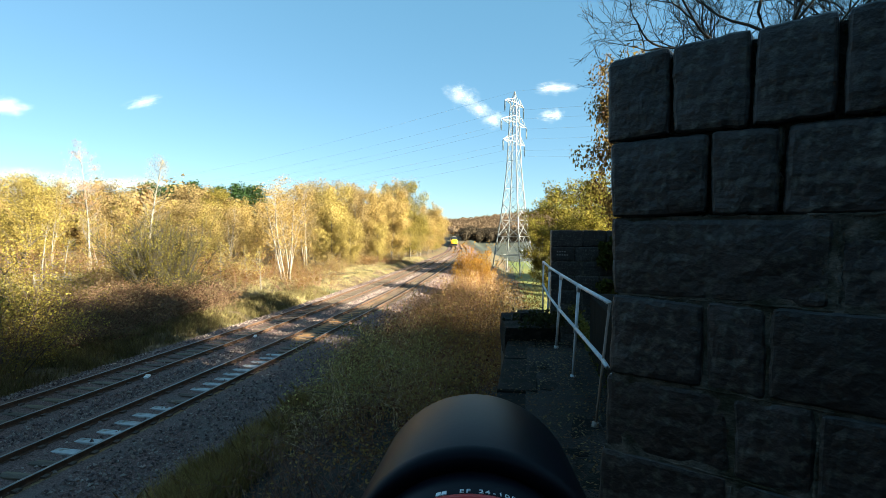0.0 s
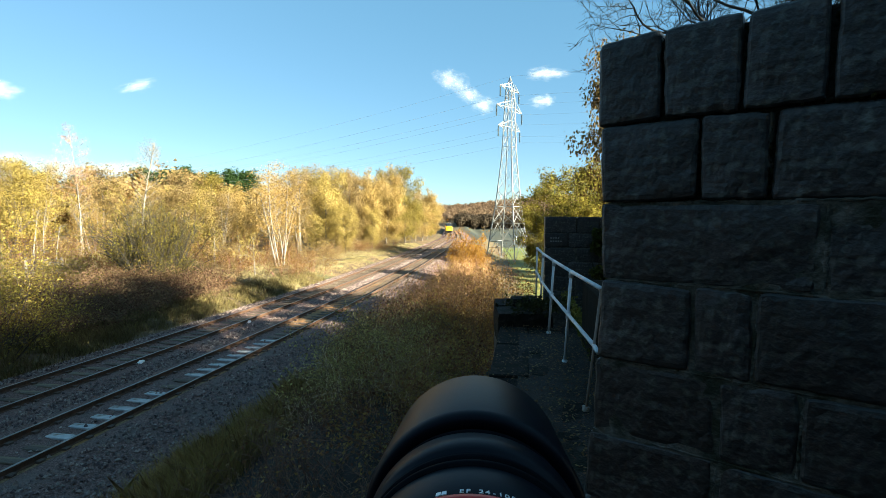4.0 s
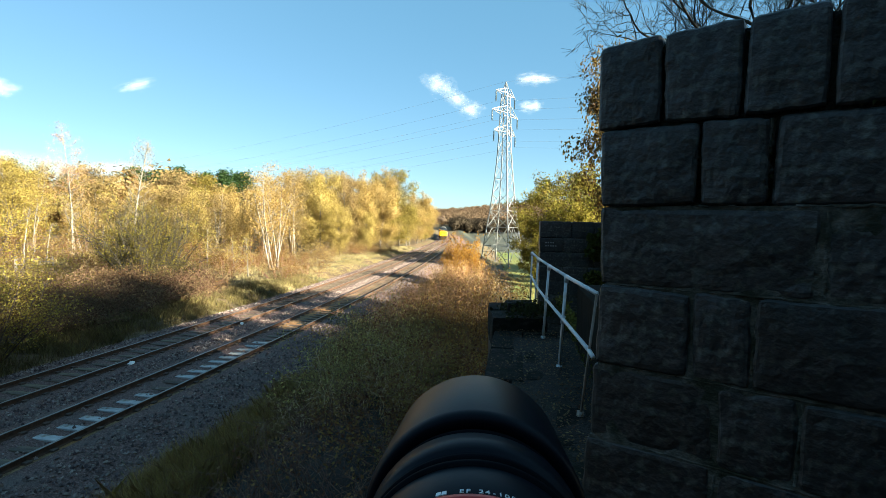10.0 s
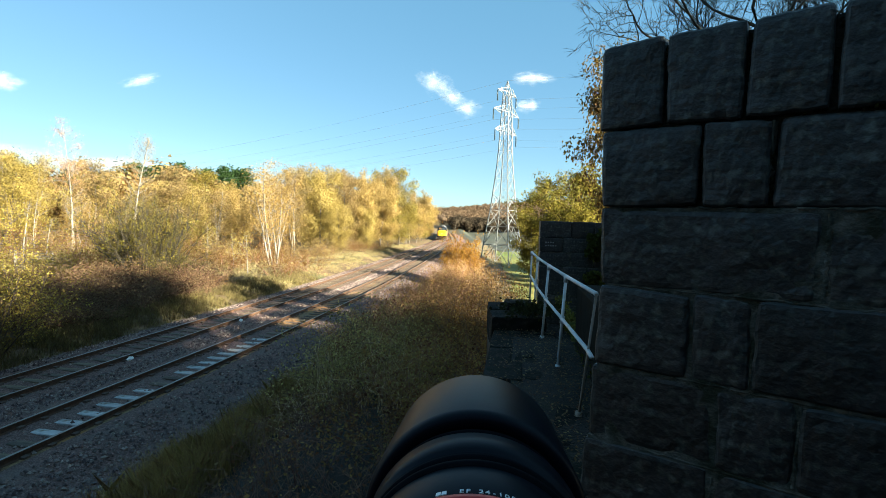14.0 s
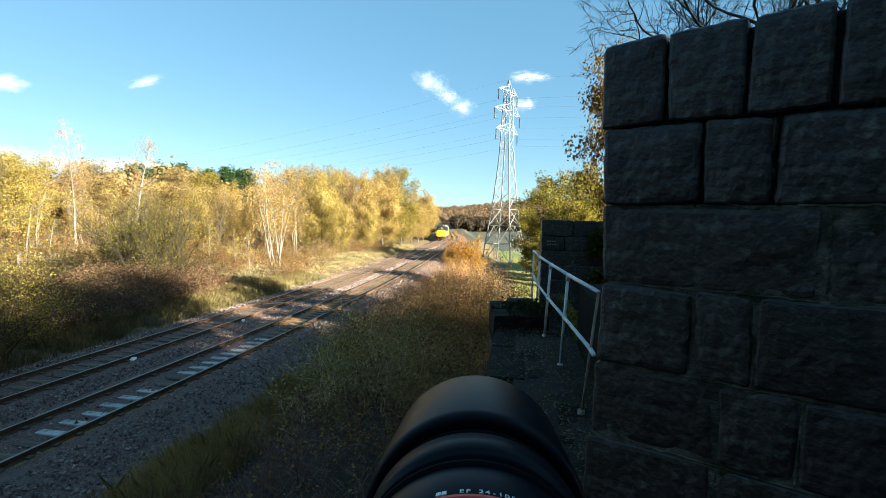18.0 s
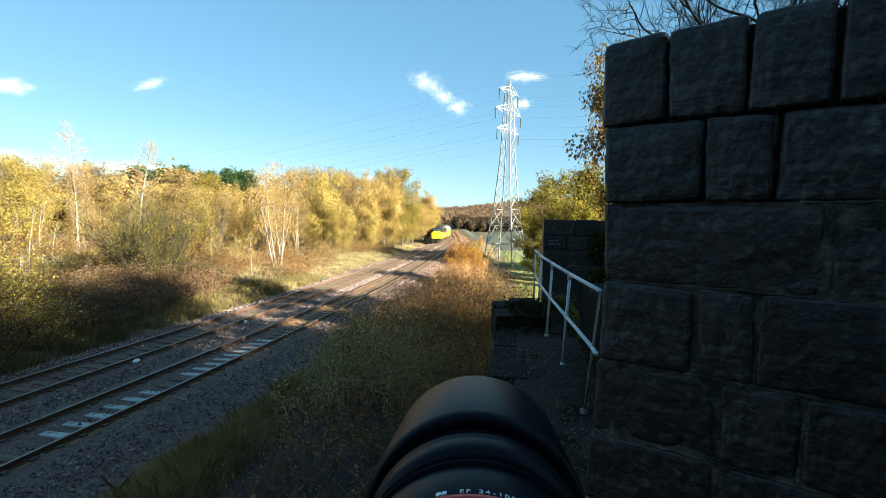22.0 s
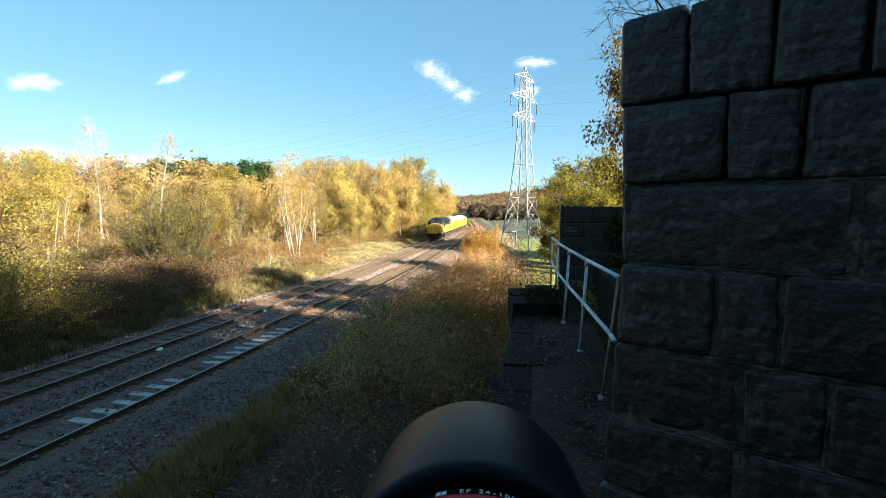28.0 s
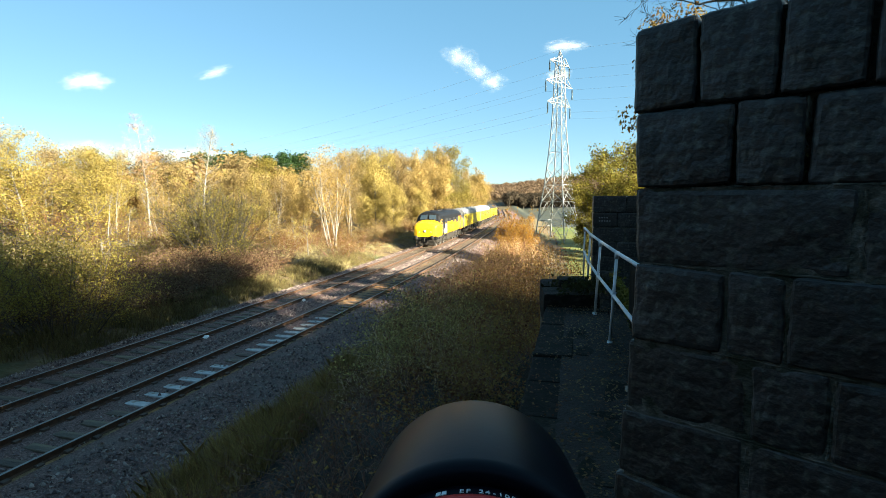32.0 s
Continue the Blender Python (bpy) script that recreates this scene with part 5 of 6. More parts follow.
def loft(name, stations, pick, mats, parent):
    V, F, MI = [], [], []
    n = len(section(1, 2, 3))
    for y, w, zs, zt in stations:
        V += [(x, y, z) for x, z in section(w, zs, zt)]
    for j in range(len(stations) - 1):
        for i in range(n - 1):
            F.append((j * n + i, j * n + i + 1, (j + 1) * n + i + 1, (j + 1) * n + i))
        F.append((j * n + n - 1, j * n, (j + 1) * n, (j + 1) * n + n - 1))
    F.append(tuple(range(n)))
    k = (len(stations) - 1) * n
    F.append(tuple(k + i for i in range(n - 1, -1, -1)))
    for f in F:
        c = sum((Vector(V[i]) for i in f), Vector()) / len(f)
        MI.append(pick(c))
    me = raw_mesh(name, V, F)
    me.polygons.foreach_set("material_index", MI)
    bm = bmesh.new()
    bm.from_mesh(me)
    bmesh.ops.recalc_face_normals(bm, faces=bm.faces)
    bm.to_mesh(me)
    bm.free()
    return mesh_part(name, me, mats, parent)


WHEELS = []        # (wheelset, radius)


def bogie(parent, y, axles, r, half=1.02):
    bm = bmesh.new()
    L = axles[-1] + 0.75
    for s in (-1, 1):
        box(bm, s * half - 0.09, s * half + 0.09, -L, L, 0.42, 0.78, 0.03)
        for a in axles:
            box(bm, s * (half + 0.1) - 0.1, s * (half + 0.1) + 0.1, a - 0.16, a + 0.16, 0.36, 0.74, 0.03)
            box(bm, s * (half + 0.1) - 0.07, s * (half + 0.1) + 0.07, a + 0.22, a + 0.42, 0.5, 0.98, 0.02)
    for a in (-L + 0.1, 0.0, L - 0.1):
        box(bm, -half, half, a - 0.12, a + 0.12, 0.5, 0.8, 0.02)
    b = part("bogie", bm, UNDER, parent, "dark brake-dusted bogie frame", matrix=pose(0, y, 0))
    for a in axles:
        bm = bmesh.new()
        bar(bm, (-0.95, 0, 0), (0.95, 0, 0), 0.08, 10)
        for s in (-1, 1):
            k = len(bm.faces)
            bar(bm, (s * 0.69, 0, 0), (s * 0.82, 0, 0), r, 22)
            bar(bm, (s * 0.665, 0, 0), (s * 0.69, 0, 0), r + 0.028, 22)
            bm.faces.ensure_lookup_table()
            for f in bm.faces[k:]:
                f.material_index = 1 if abs(f.normal.x) < 0.5 else 0
            for sp in range(3):        # lightening holes as raised bosses
                w = sp * 2.094
                bar(bm, (s * 0.815, 0.3 * r * 1.6 * math.cos(w), 0.3 * r * 1.6 * math.sin(w)), (s * 0.835, 0.3 * r * 1.6 * math.cos(w), 0.3 * r * 1.6 * math.sin(w)), 0.07, 8)
        ws = part("wheelset", bm, [UNDER, STEEL], b, "steel wheels on an axle", matrix=pose(0, a, r))
        WHEELS.append((ws, a, r))
    return b


def buffers(parent, y, s):
    for sx in (-0.87, 0.87):
        bm = bmesh.new()
        bar(bm, (sx, y, 1.06), (sx, y + s * 0.42, 1.06), 0.11, 12)
        bar(bm, (sx, y + s * 0.42, 1.06), (sx, y + s * 0.47, 1.06), 0.23, 16)
        part("buffer", bm, UNDER, parent, "round black buffer", True)
    bm = bmesh.new()
    bar(bm, (0, y, 1.0), (0, y + s * 0.28, 0.98), 0.06, 8)
    bar(bm, (0, y + s * 0.28, 1.02), (0, y + s * 0.34, 0.62), 0.045, 8)
    part("coupling", bm, UNDER, parent)
    bm = bmesh.new()
    for sx in (-0.45, -0.3, 0.3, 0.45):
        bar(bm, (sx, y, 0.95), (sx, y + s * 0.18, 0.6), 0.03, 6)
        bar(bm, (sx, y + s * 0.18, 0.6), (sx * 0.8, y + s * 0.1, 0.42), 0.03, 6)
    part("brake_pipe", bm, UNDER, parent)


loco = thing("diesel_locomotive", "yellow nosed diesel locomotive with black cab roof and black upper body", "locomotive")


def loco_paint(c):
    a = abs(c.y)
    if a > 7.3 and c.z < 2.95:
        return 0
    if c.z > 2.98 or (a > 6.2 and c.z > 2.5):
        return 1
    if 5.2 < a < 6.2:
        return 1
    if c.y > 6.0:
        return 3
    return 0


LS = [(9.1, 0.85, 1.75, 2.05), (9.0, 1.12, 2.02, 2.42), (8.75, 1.27, 2.18, 2.62), (8.3, 1.33, 2.26, 2.72), (7.55, 1.35, 2.32, 2.80), (7.45, 1.35, 2.36, 2.86), (7.05, 1.35, 2.80, 3.55), (6.85, 1.35, 2.86, 3.70), (6.2, 1.35, 2.9, 3.80), (5.2, 1.35, 2.92, 3.82), (2.0, 1.35, 2.92, 3.82)]
loft("body", [(-y, w, a, b) for y, w, a, b in LS] + [(y, w, a, b) for y, w, a, b in LS[::-1]], loco_paint, [Y1, BLK, ROOF, ORNG], loco)
for s in (-1, 1):
    for sx in (-1, 1):
        bm = bmesh.new()       # windscreen, lying on the sloped cab face
        q = [(sx * 0.10, 7.50, 2.92), (sx * 0.92, 7.44, 2.90), (sx * 0.84, 7.16, 3.36), (sx * 0.10, 7.19, 3.42)]
        vs = [bm.verts.new((x, s * y, z)) for x, y, z in q] + [bm.verts.new((x, s * (y - 0.06), z)) for x, y, z in q]
        for f in ((0, 1, 2, 3), (7, 6, 5, 4), (0, 4, 5, 1), (1, 5, 6, 2), (2, 6, 7, 3), (3, 7, 4, 0)):
            bm.faces.new([vs[i] for i in f])
        bmesh.ops.recalc_face_normals(bm, faces=bm.faces)
        part("windscreen", bm, GLASS, loco, "dark cab windscreen")
        bm = bmesh.new()
        box(bm, sx * 1.345 - 0.02, sx * 1.345 + 0.02, s * 6.62 - 0.28, s * 6.62 + 0.28, 2.32, 2.84, 0.01)
        part("cab_window", bm, GLASS, loco, "dark cab side window")
        bm = bmesh.new()
        box(bm, sx * 1.345 - 0.025, sx * 1.345 + 0.025, s * 5.75 - 0.33, s * 5.75 + 0.33, 1.2, 2.86, 0.012)
        d = part("cab_door", bm, BLK, loco, "black cab door")
        bm = bmesh.new()
        bar(bm, (sx * 1.39, s * 6.15, 1.3), (sx * 1.39, s * 6.15, 2.4), 0.018, 6)
        part("grab_rail", bm, LAMP, d, "white grab rail")
        bm = bmesh.new()
        bar(bm, (sx * 0.62, s * 8.98, 1.62), (sx * 0.62, s * 9.10, 1.62), 0.10, 12)
        part("marker_light", bm, LAMP, loco, "round marker light", True)
    bm = bmesh.new()
    bar(bm, (0, s * 9.0, 1.72), (0, s * 9.15, 1.72), 0.14, 14)
    part("headlight", bm, LAMP, loco, "large central headlight", True)
    bm = bmesh.new()
    box(bm, -0.45, 0.45, s * 9.09 - 0.03, s * 9.09 + 0.03, 1.93, 2.06, 0.01)
    part("nose_panel", bm, Y1_SHADE, loco, "shaded yellow nose panel")
    bm = bmesh.new()
    box(bm, -1.28, 1.28, s * 8.95 - 0.08, s * 8.95 + 0.08, 0.78, 1.2, 0.03)
    part("buffer_beam", bm, BLK, loco)
    bm = bmesh.new()
    box(bm, -1.0, 1.0, s * 8.9 - 0.05, s * 8.9 + 0.05, 0.25, 0.72, 0.03)
    part("snow_plough", bm, UNDER, loco)
    buffers(loco, s * 9.0, s)
    bogie(loco, s * 5.0, (-2.05, 0.0, 2.05), 0.57)
for sx in (-1, 1):
    for i, (y0, y1, z0, z1) in enumerate(((-4.6, -3.1, 2.35, 2.9), (0.4, 1.6, 2.3, 2.9), (2.6, 4.4, 2.2, 2.85), (-2.2, -1.0, 2.45, 2.85))):
        bm = bmesh.new()
        box(bm, sx * 1.352 - 0.012, sx * 1.352 + 0.012, y0, y1, z0, z1)
        for q in range(6):
            zz = z0 + (z1 - z0) * (q + 0.5) / 6
            box(bm, sx * 1.36 - 0.02, sx * 1.36 + 0.02, y0 + 0.04, y1 - 0.04, zz - 0.02, zz + 0.015)
        part("grille", bm, ROOF, loco, "dark slatted side grille")
    bm = bmesh.new()
    for q in range(5):
        box(bm, sx * 1.352 - 0.006, sx * 1.352 + 0.006, -1.9 + q * 0.8, -1.35 + q * 0.8, 1.55, 2.05)
    part("marking", bm, ORNG, loco, "row of orange blocks on the body side")
    bm = bmesh.new()
    box(bm, sx * 1.352 - 0.010, sx * 1.352 + 0.010, -6.1, 4.1, 2.52, 2.94)
    box(bm, sx * 1.352 - 0.0095, sx * 1.352 + 0.0095, -5.4, -4.75, 1.75, 2.53)
    part("upper_band", bm, BLK, loco, "black band along the upper body side")
    bm = bmesh.new()
    box(bm, sx * 1.352 - 0.006, sx * 1.352 + 0.006, -5.15, 6.0, 1.14, 1.2)
    part("body_stripe", bm, BLK, loco)
    bm = bmesh.new()
    box(bm, sx * 1.352 - 0.008, sx * 1.352 + 0.008, -5.1, -3.5, 1.25, 2.3)
    part("side_panel", bm, CREAM, loco, "pale cream panel behind the cab door")
    bm = bmesh.new()
    box(bm, sx * 1.352 - 0.009, sx * 1.352 + 0.009, 4.2, 6.0, 1.25, 2.9)
    part("side_panel", bm, ORNG, loco, "orange panel at the rear of the body")
bm = bmesh.new()
box(bm, -1.15, 1.15, -2.0, 2.0, 0.32, 1.05, 0.08)
part("fuel_tank", bm, UNDER, loco, "dark fuel tank slung between the bogies")
bm = bmesh.new()
for y in (3.4, 4.6):
    bar(bm, (0, y, 3.75), (0, y, 3.88), 0.5, 18)
box(bm, -0.25, 0.25, -1.3, -0.7, 3.75, 3.92, 0.03)
box(bm, -0.5, 0.5, -4.5, -2.6, 3.74, 3.85, 0.03)
part("roof_vent", bm, UNDER, loco)


def coach(label, roof, windows, seed):
    c = thing("yellow_coach", label, "railway coach", group="coaches of the train")
    st = [(-10.0, 1.33, 2.9, 3.72), (-9.9, 1.36, 2.92, 3.76), (9.9, 1.36, 2.92, 3.76), (10.0, 1.33, 2.9, 3.72)]
    loft("body", st, lambda p: 1 if p.z > 2.98 or abs(p.y) > 9.95 else 0, [Y2, roof], c)
    for sx in (-1, 1):
        for y, w, z0, z1 in windows:
            bm = bmesh.new()
            box(bm, sx * 1.362 - 0.012, sx * 1.362 + 0.012, y - w / 2, y + w / 2, z0, z1, 0.006)
            part("window", bm, GLASS, c, "dark coach window")
        for y in (-9.2, 9.2):
            bm = bmesh.new()
            box(bm, sx * 1.36 - 0.015, sx * 1.36 + 0.015, y - 0.36, y + 0.36, 1.18, 2.9, 0.01)
            d = part("door", bm, Y2, c, "yellow end door")
            bm = bmesh.new()
            box(bm, sx * 1.378 - 0.01, sx * 1.378 + 0.01, y - 0.22, y + 0.22, 2.05, 2.75)
            part("door_window", bm, GLASS, d)
        if len(windows) > 2:
            bm = bmesh.new()
            for q in range(4):
                box(bm, sx * 1.364 - 0.005, sx * 1.364 + 0.005, -2.6 + q * 0.75, -2.05 + q * 0.75, 1.75, 2.2)
            part("marking", bm, BLK, c, "dark blocks of lettering too small to read")
        bm = bmesh.new()
        box(bm, sx * 1.364 - 0.005, sx * 1.364 + 0.005, -9.9, 9.9, 1.14, 1.22)
        part("sole_bar", bm, UNDER, c)
    for s in (-1, 1):
        bm = bmesh.new()
        box(bm, -0.5, 0.5, s * 10.18 - 0.2, s * 10.18 + 0.2, 1.15, 3.2, 0.05)
        part("gangway", bm, UNDER, c, "black gangway bellows")
        buffers(c, s * 10.0, s)
        bogie(c, s * 7.1, (-1.3, 1.3), 0.46)
    r = random.Random(seed)
    for y in (-3.6, -1.2, 1.4, 3.8):
        bm = bmesh.new()
        box(bm, -1.05, 1.05, y - r.uniform(0.5, 0.9), y + r.uniform(0.5, 0.9), 0.45 + r.uniform(0, 0.15), 1.12, 0.04)
        part("equipment_box", bm, UNDER, c)
    bm = bmesh.new()
    for y in (-7, -4, -1, 2, 5, 8):
        bar(bm, (0, y, 3.70), (0, y, 3.84), 0.16, 10)
    part("roof_ventilator", bm, roof, c)
    return c


W1 = [(-5.5, 0.4, 2.0, 2.7), (5.8, 0.4, 2.0, 2.7)]
W2 = [(-7.2, 1.1, 2.0, 2.75), (-5.2, 1.1, 2.0, 2.75), (1.6, 1.1, 2.0, 2.75), (3.6, 1.1, 2.0, 2.75), (5.6, 1.1, 2.0, 2.75), (7.4, 1.1, 2.0, 2.75)]
coaches = [coach("plain yellow test coach with grey roof and two small windows", ROOF3, W1, 1), coach("yellow coach with pale roof and a row of dark windows", ROOF2, W2, 2), coach("yellow coach with grey roof and a row of dark windows", ROOF, W2, 3)]

# ---- the still camera's lens ----
# blue in this black base stands for the sky's sheen on the hood
LBLK = material("black_lens_plastic", [(0.0024, 0.0032, 0.0062), (0.0034, 0.0044, 0.0082)], 60, rough=0.40, bump=0.05, bump_scale=400, spec=0.07, bump_dist=0.0005)
LRUB = material("rubber_zoom_ring", [(0.003, 0.0035, 0.005), (0.006, 0.007, 0.009)], 80, rough=0.7, bump=0.1, bump_scale=300, bump_dist=0.0005, spec=0.01)
LRED = material("red_lens_ring", [(0.45, 0.02, 0.02), (0.55, 0.04, 0.03)], 30, rough=0.4, bump=0)
LTXT = material("white_engraving", [(0.6, 0.6, 0.6), (0.72, 0.72, 0.72)], 30, rough=0.5, bump=0)


def lathe(name, prof, mat, parent, label="", n=96, matrix=None):
    """Turned about the axis: (distance along the axis, radius)."""
    V = [(r * math.cos(6.28318 * k / n), r * math.sin(6.28318 * k / n), -s) for s, r in prof for k in range(n)]
    F = [(i * n + k, i * n + (k + 1) % n, (i + 1) * n + (k + 1) % n, (i + 1) * n + k) for i in range(len(prof) - 1) for k in range(n)]
    return mesh_part(name, raw_mesh(name, V, F), mat, parent, label, True, matrix)


AXIS = Matrix.Translation((-0.002, -0.1045, 0)) @ pose(0, 0, 0, -2.0, -4.17, 0)
lens = thing("camera_lens", "black zoom lens of a still camera with a deep lens hood", "camera lens")
lathe("barrel", [(0.02, 0.0395), (0.1385, 0.0395), (0.139, 0.0398), (0.160, 0.0394), (0.172, 0.0394), (0.174, 0.0417), (0.190, 0.0417), (0.192, 0.0394), (0.205, 0.039)], LBLK, lens, matrix=AXIS)
for s0 in (0.1635, 0.1690, 0.1945):
    lathe("ring", [(s0, 0.0393), (s0 + 0.0008, 0.0406), (s0 + 0.0030, 0.0406), (s0 + 0.0038, 0.0393)], LRUB, lens, "ribbed black barrel ring", matrix=AXIS)
lathe("red_ring", [(0.1392, 0.0390), (0.1394, 0.0401), (0.1420, 0.0401), (0.1422, 0.0390)], LRED, lens, "thin red ring", matrix=AXIS)
hood = lathe("hood", [(0.023, 0.0380), (0.0205, 0.0385), (0.0195, 0.0415), (0.0195, 0.0435), (0.021, 0.0452), (0.025, 0.0460), (0.094, 0.0450), (0.0965, 0.0446), (0.097, 0.0436), (0.0955, 0.0428), (0.03, 0.0425)], LBLK, lens, "matt black lens hood with stepped rear rings", matrix=AXIS)


def engraving(txt, start, ang_step, size):
    """Letters set round the barrel, one by one."""
    out = bmesh.new()
    for i, ch in enumerate(txt):
        if ch == " ":
            continue
        cu = bpy.data.curves.new("engraving", "FONT")
        cu.body, cu.size, cu.align_x, cu.extrude = ch, size, "CENTER", 0.00008
        ob = new("letter", cu)
        me = ob.to_mesh()
        a = start + i * ang_step
        m = Matrix.Rotation(radians(-a), 4, "Z") @ Matrix.Translation((0, 0.0399, -0.1432)) @ Matrix.Rotation(radians(-90), 4, "X")
        me.transform(m)
        out.from_mesh(me)
        ob.to_mesh_clear()
        bpy.data.objects.remove(ob)
    return out


part("engraving", engraving("EF 24-105mm", -4.6, 2.7, 0.0031), LTXT, lens, "white engraved lettering", matrix=AXIS)
bm = bmesh.new()
for a in (-14.5, -12.0):
    box(bm, -0.0007, 0.0007, 0.0396, 0.0400, -0.1452, -0.1432, m=Matrix.Rotation(radians(-a), 4, "Z"))
part("engraving_bar", bm, LTXT, lens, "pale bar of lettering", matrix=AXIS)

# ---- clouds ----
def cloud_material():
    m = bpy.data.materials.new("cloud_vapour")
    m.use_nodes = True
    n, link = m.node_tree.nodes, m.node_tree.links.new
    n.clear()
    tc, sp = n.new("ShaderNodeTexCoord"), n.new("ShaderNodeVectorMath")
    sp.operation = "LENGTH"
    link(tc.outputs["Object"], sp.inputs[0])
    no = n.new("ShaderNodeTexNoise")
    no.noise_dimensions = "4D"
    no.inputs["Scale"].default_value, no.inputs["Detail"].default_value, no.inputs["Roughness"].default_value = 2.6, 7, 0.6
    info = n.new("ShaderNodeObjectInfo")
    mul = n.new("ShaderNodeMath")
    mul.operation = "MULTIPLY"
    mul.inputs[1].default_value = 20
    link(info.outputs["Random"], mul.inputs[0])
    link(mul.outputs[0], no.inputs["W"])
    link(tc.outputs["Object"], no.inputs["Vector"])
    a = n.new("ShaderNodeMath")
    a.operation = "MULTIPLY_ADD"          # noise * 1.5 - distance from the heart
    a.inputs[1].default_value = 1.5
    link(no.outputs["Fac"], a.inputs[0])
    neg = n.new("ShaderNodeMath")
    neg.operation = "MULTIPLY"
    neg.inputs[1].default_value = -1.0
    link(sp.outputs["Value"], neg.inputs[0])
    link(neg.outputs[0], a.inputs[2])
    mr = n.new("ShaderNodeMapRange")
    mr.interpolation_type = "SMOOTHSTEP"
    mr.inputs["From Min"].default_value, mr.inputs["From Max"].default_value = 0.1, 1.3
    mr.inputs["To Min"].default_value, mr.inputs["To Max"].default_value = 0.0, 0.42
    link(a.outputs[0], mr.inputs[0])
    d, tl, ad, tr, mx, o = n.new("ShaderNodeBsdfDiffuse"), n.new("ShaderNodeBsdfTranslucent"), n.new("ShaderNodeMixShader"), n.new("ShaderNodeBsdfTransparent"), n.new("ShaderNodeMixShader"), n.new("ShaderNodeOutputMaterial")
    d.inputs[0].default_value = tl.inputs[0].default_value = (0.72, 0.72, 0.73, 1)
    ad.inputs[0].default_value = 0.4
    link(d.outputs[0], ad.inputs[1])
    link(tl.outputs[0], ad.inputs[2])
    link(mr.outputs[0], mx.inputs[0])
    link(tr.outputs[0], mx.inputs[1])
    link(ad.outputs[0], mx.inputs[2])
    link(mx.outputs[0], o.inputs[0])
    return m


M_CLOUD = cloud_material()
CLOUDS = []


def vapour_sheet(nx=9):
    """One bowed sheet of vapour."""
    bm = bmesh.new()
    vs = [bm.verts.new((a, 0.25 * (a * a + b * b), b)) for b in [-1 + 2 * j / (nx - 1) for j in range(nx)] for a in [-1 + 2 * i / (nx - 1) for i in range(nx)]]
    for j in range(nx - 1):
        for i in range(nx - 1):
            q = j * nx + i
            bm.faces.new((vs[q], vs[q + 1], vs[q + nx + 1], vs[q + nx]))
    return bm


def cloud(x, y, z, puffs, drift, label):
    """Small cloud: layered sheets of vapour, each with a ragged soft edge."""
    c = thing("cloud", label, "cloud", pose(x, y, z), "clouds")
    for px, pz, sx, sz, tilt in puffs:
        for k in range(2):
            ob = part("puff", vapour_sheet(), M_CLOUD, c, "", True)
            f = 1 - 0.12 * k
            ob.matrix_basis = Matrix.Translation((px, 14 * k, pz)) @ pose(0, 0, 0, 0, tilt, 0) @ Matrix.Diagonal((sx * f * 1.3, 20, sz * f * 1.3, 1))
    CLOUDS.append((c, x, y, z, drift))


K = 2500 / 892.0
cloud(-40, 2500, 5 + 240 * K, [(-10, 8, 110, 75, 20), (75, -55, 95, 60, 35), (150, -110, 95, 62, 8)], -215, "small white fair-weather cloud drifting over the wood")
cloud(410, 2500, 5 + 256 * K, [(0, 0, 125, 42, -6), (60, 0, 90, 30, 0)], -180, "thin flat white cloud behind the pylon")
cloud(395, 2500, 5 + 208 * K, [(0, 0, 75, 48, 0), (30, 5, 50, 40, 0)], -190, "small round white cloud behind the pylon")
cloud(-2190, 2500, 5 + 226 * K, [(0, 0, 160, 70, 5), (-80, -10, 120, 55, 0)], 130, "small white cloud low over the trees")
cloud(-1500, 2500, 5 + 232 * K, [(0, 0, 120, 40, -15)], 120, "faint wisp of white cloud")
cloud(-2150, 2500, 5 + 95 * K, [(0, 0, 420, 90, 0), (500, -30, 420, 60, 0)], 30, "pale bank of cloud low on the horizon")


# ---- exhaust smoke of the locomotive ----
def smoke_material():
    m = M_CLOUD.copy()
    m.name = "exhaust_haze"
    for n in m.node_tree.nodes:
        if n.type == "MAP_RANGE":
            n.inputs["To Max"].default_value = 0.08
        if n.type in ("BSDF_DIFFUSE", "BSDF_TRANSLUCENT"):
            n.inputs[0].default_value = (0.33, 0.36, 0.42, 1)
    return m


M_SMOKE = smoke_material()
smoke = thing("exhaust_smoke", "thin blue-grey exhaust haze above the locomotive", "smoke")
for i, (x, y, z, w, h) in enumerate(((-0.3, 10.0, 6.6, 2.6, 1.5), (-0.6, 17.0, 7.2, 3.4, 1.8))):
    part("puff", vapour_sheet(), M_SMOKE, smoke, "", True, Matrix.Translation((x, y, z)) @ Matrix.Diagonal((w, 1.0, h, 1)))


# ---- small things ----
def flat_leaves(name, spots, size, mat, label, seed):
    rng = np.random.default_rng(seed)
    c = np.array(spots)
    n = len(c)
    a = rng.uniform(0, 6.283, n)
    t = rng.normal(0, 0.25, (n, 2))
    ax = np.stack([np.cos(a), np.sin(a), t[:, 0]], 1)
    bx = np.stack([-np.sin(a), np.cos(a), t[:, 1]], 1)
    s = size * rng.uniform(0.5, 1.4, n)[:, None]
    V = np.stack([c - ax * s, c + bx * s * 0.6, c + ax * s, c - bx * s * 0.6], 1).reshape(-1, 3)
    F = np.arange(4 * n).reshape(-1, 4)
    return tagged(mesh_part(name, raw_mesh(name, V.tolist(), F.tolist()), mat), label, "leaf litter", kind="stuff")


rl = random.Random(21)
spots = []
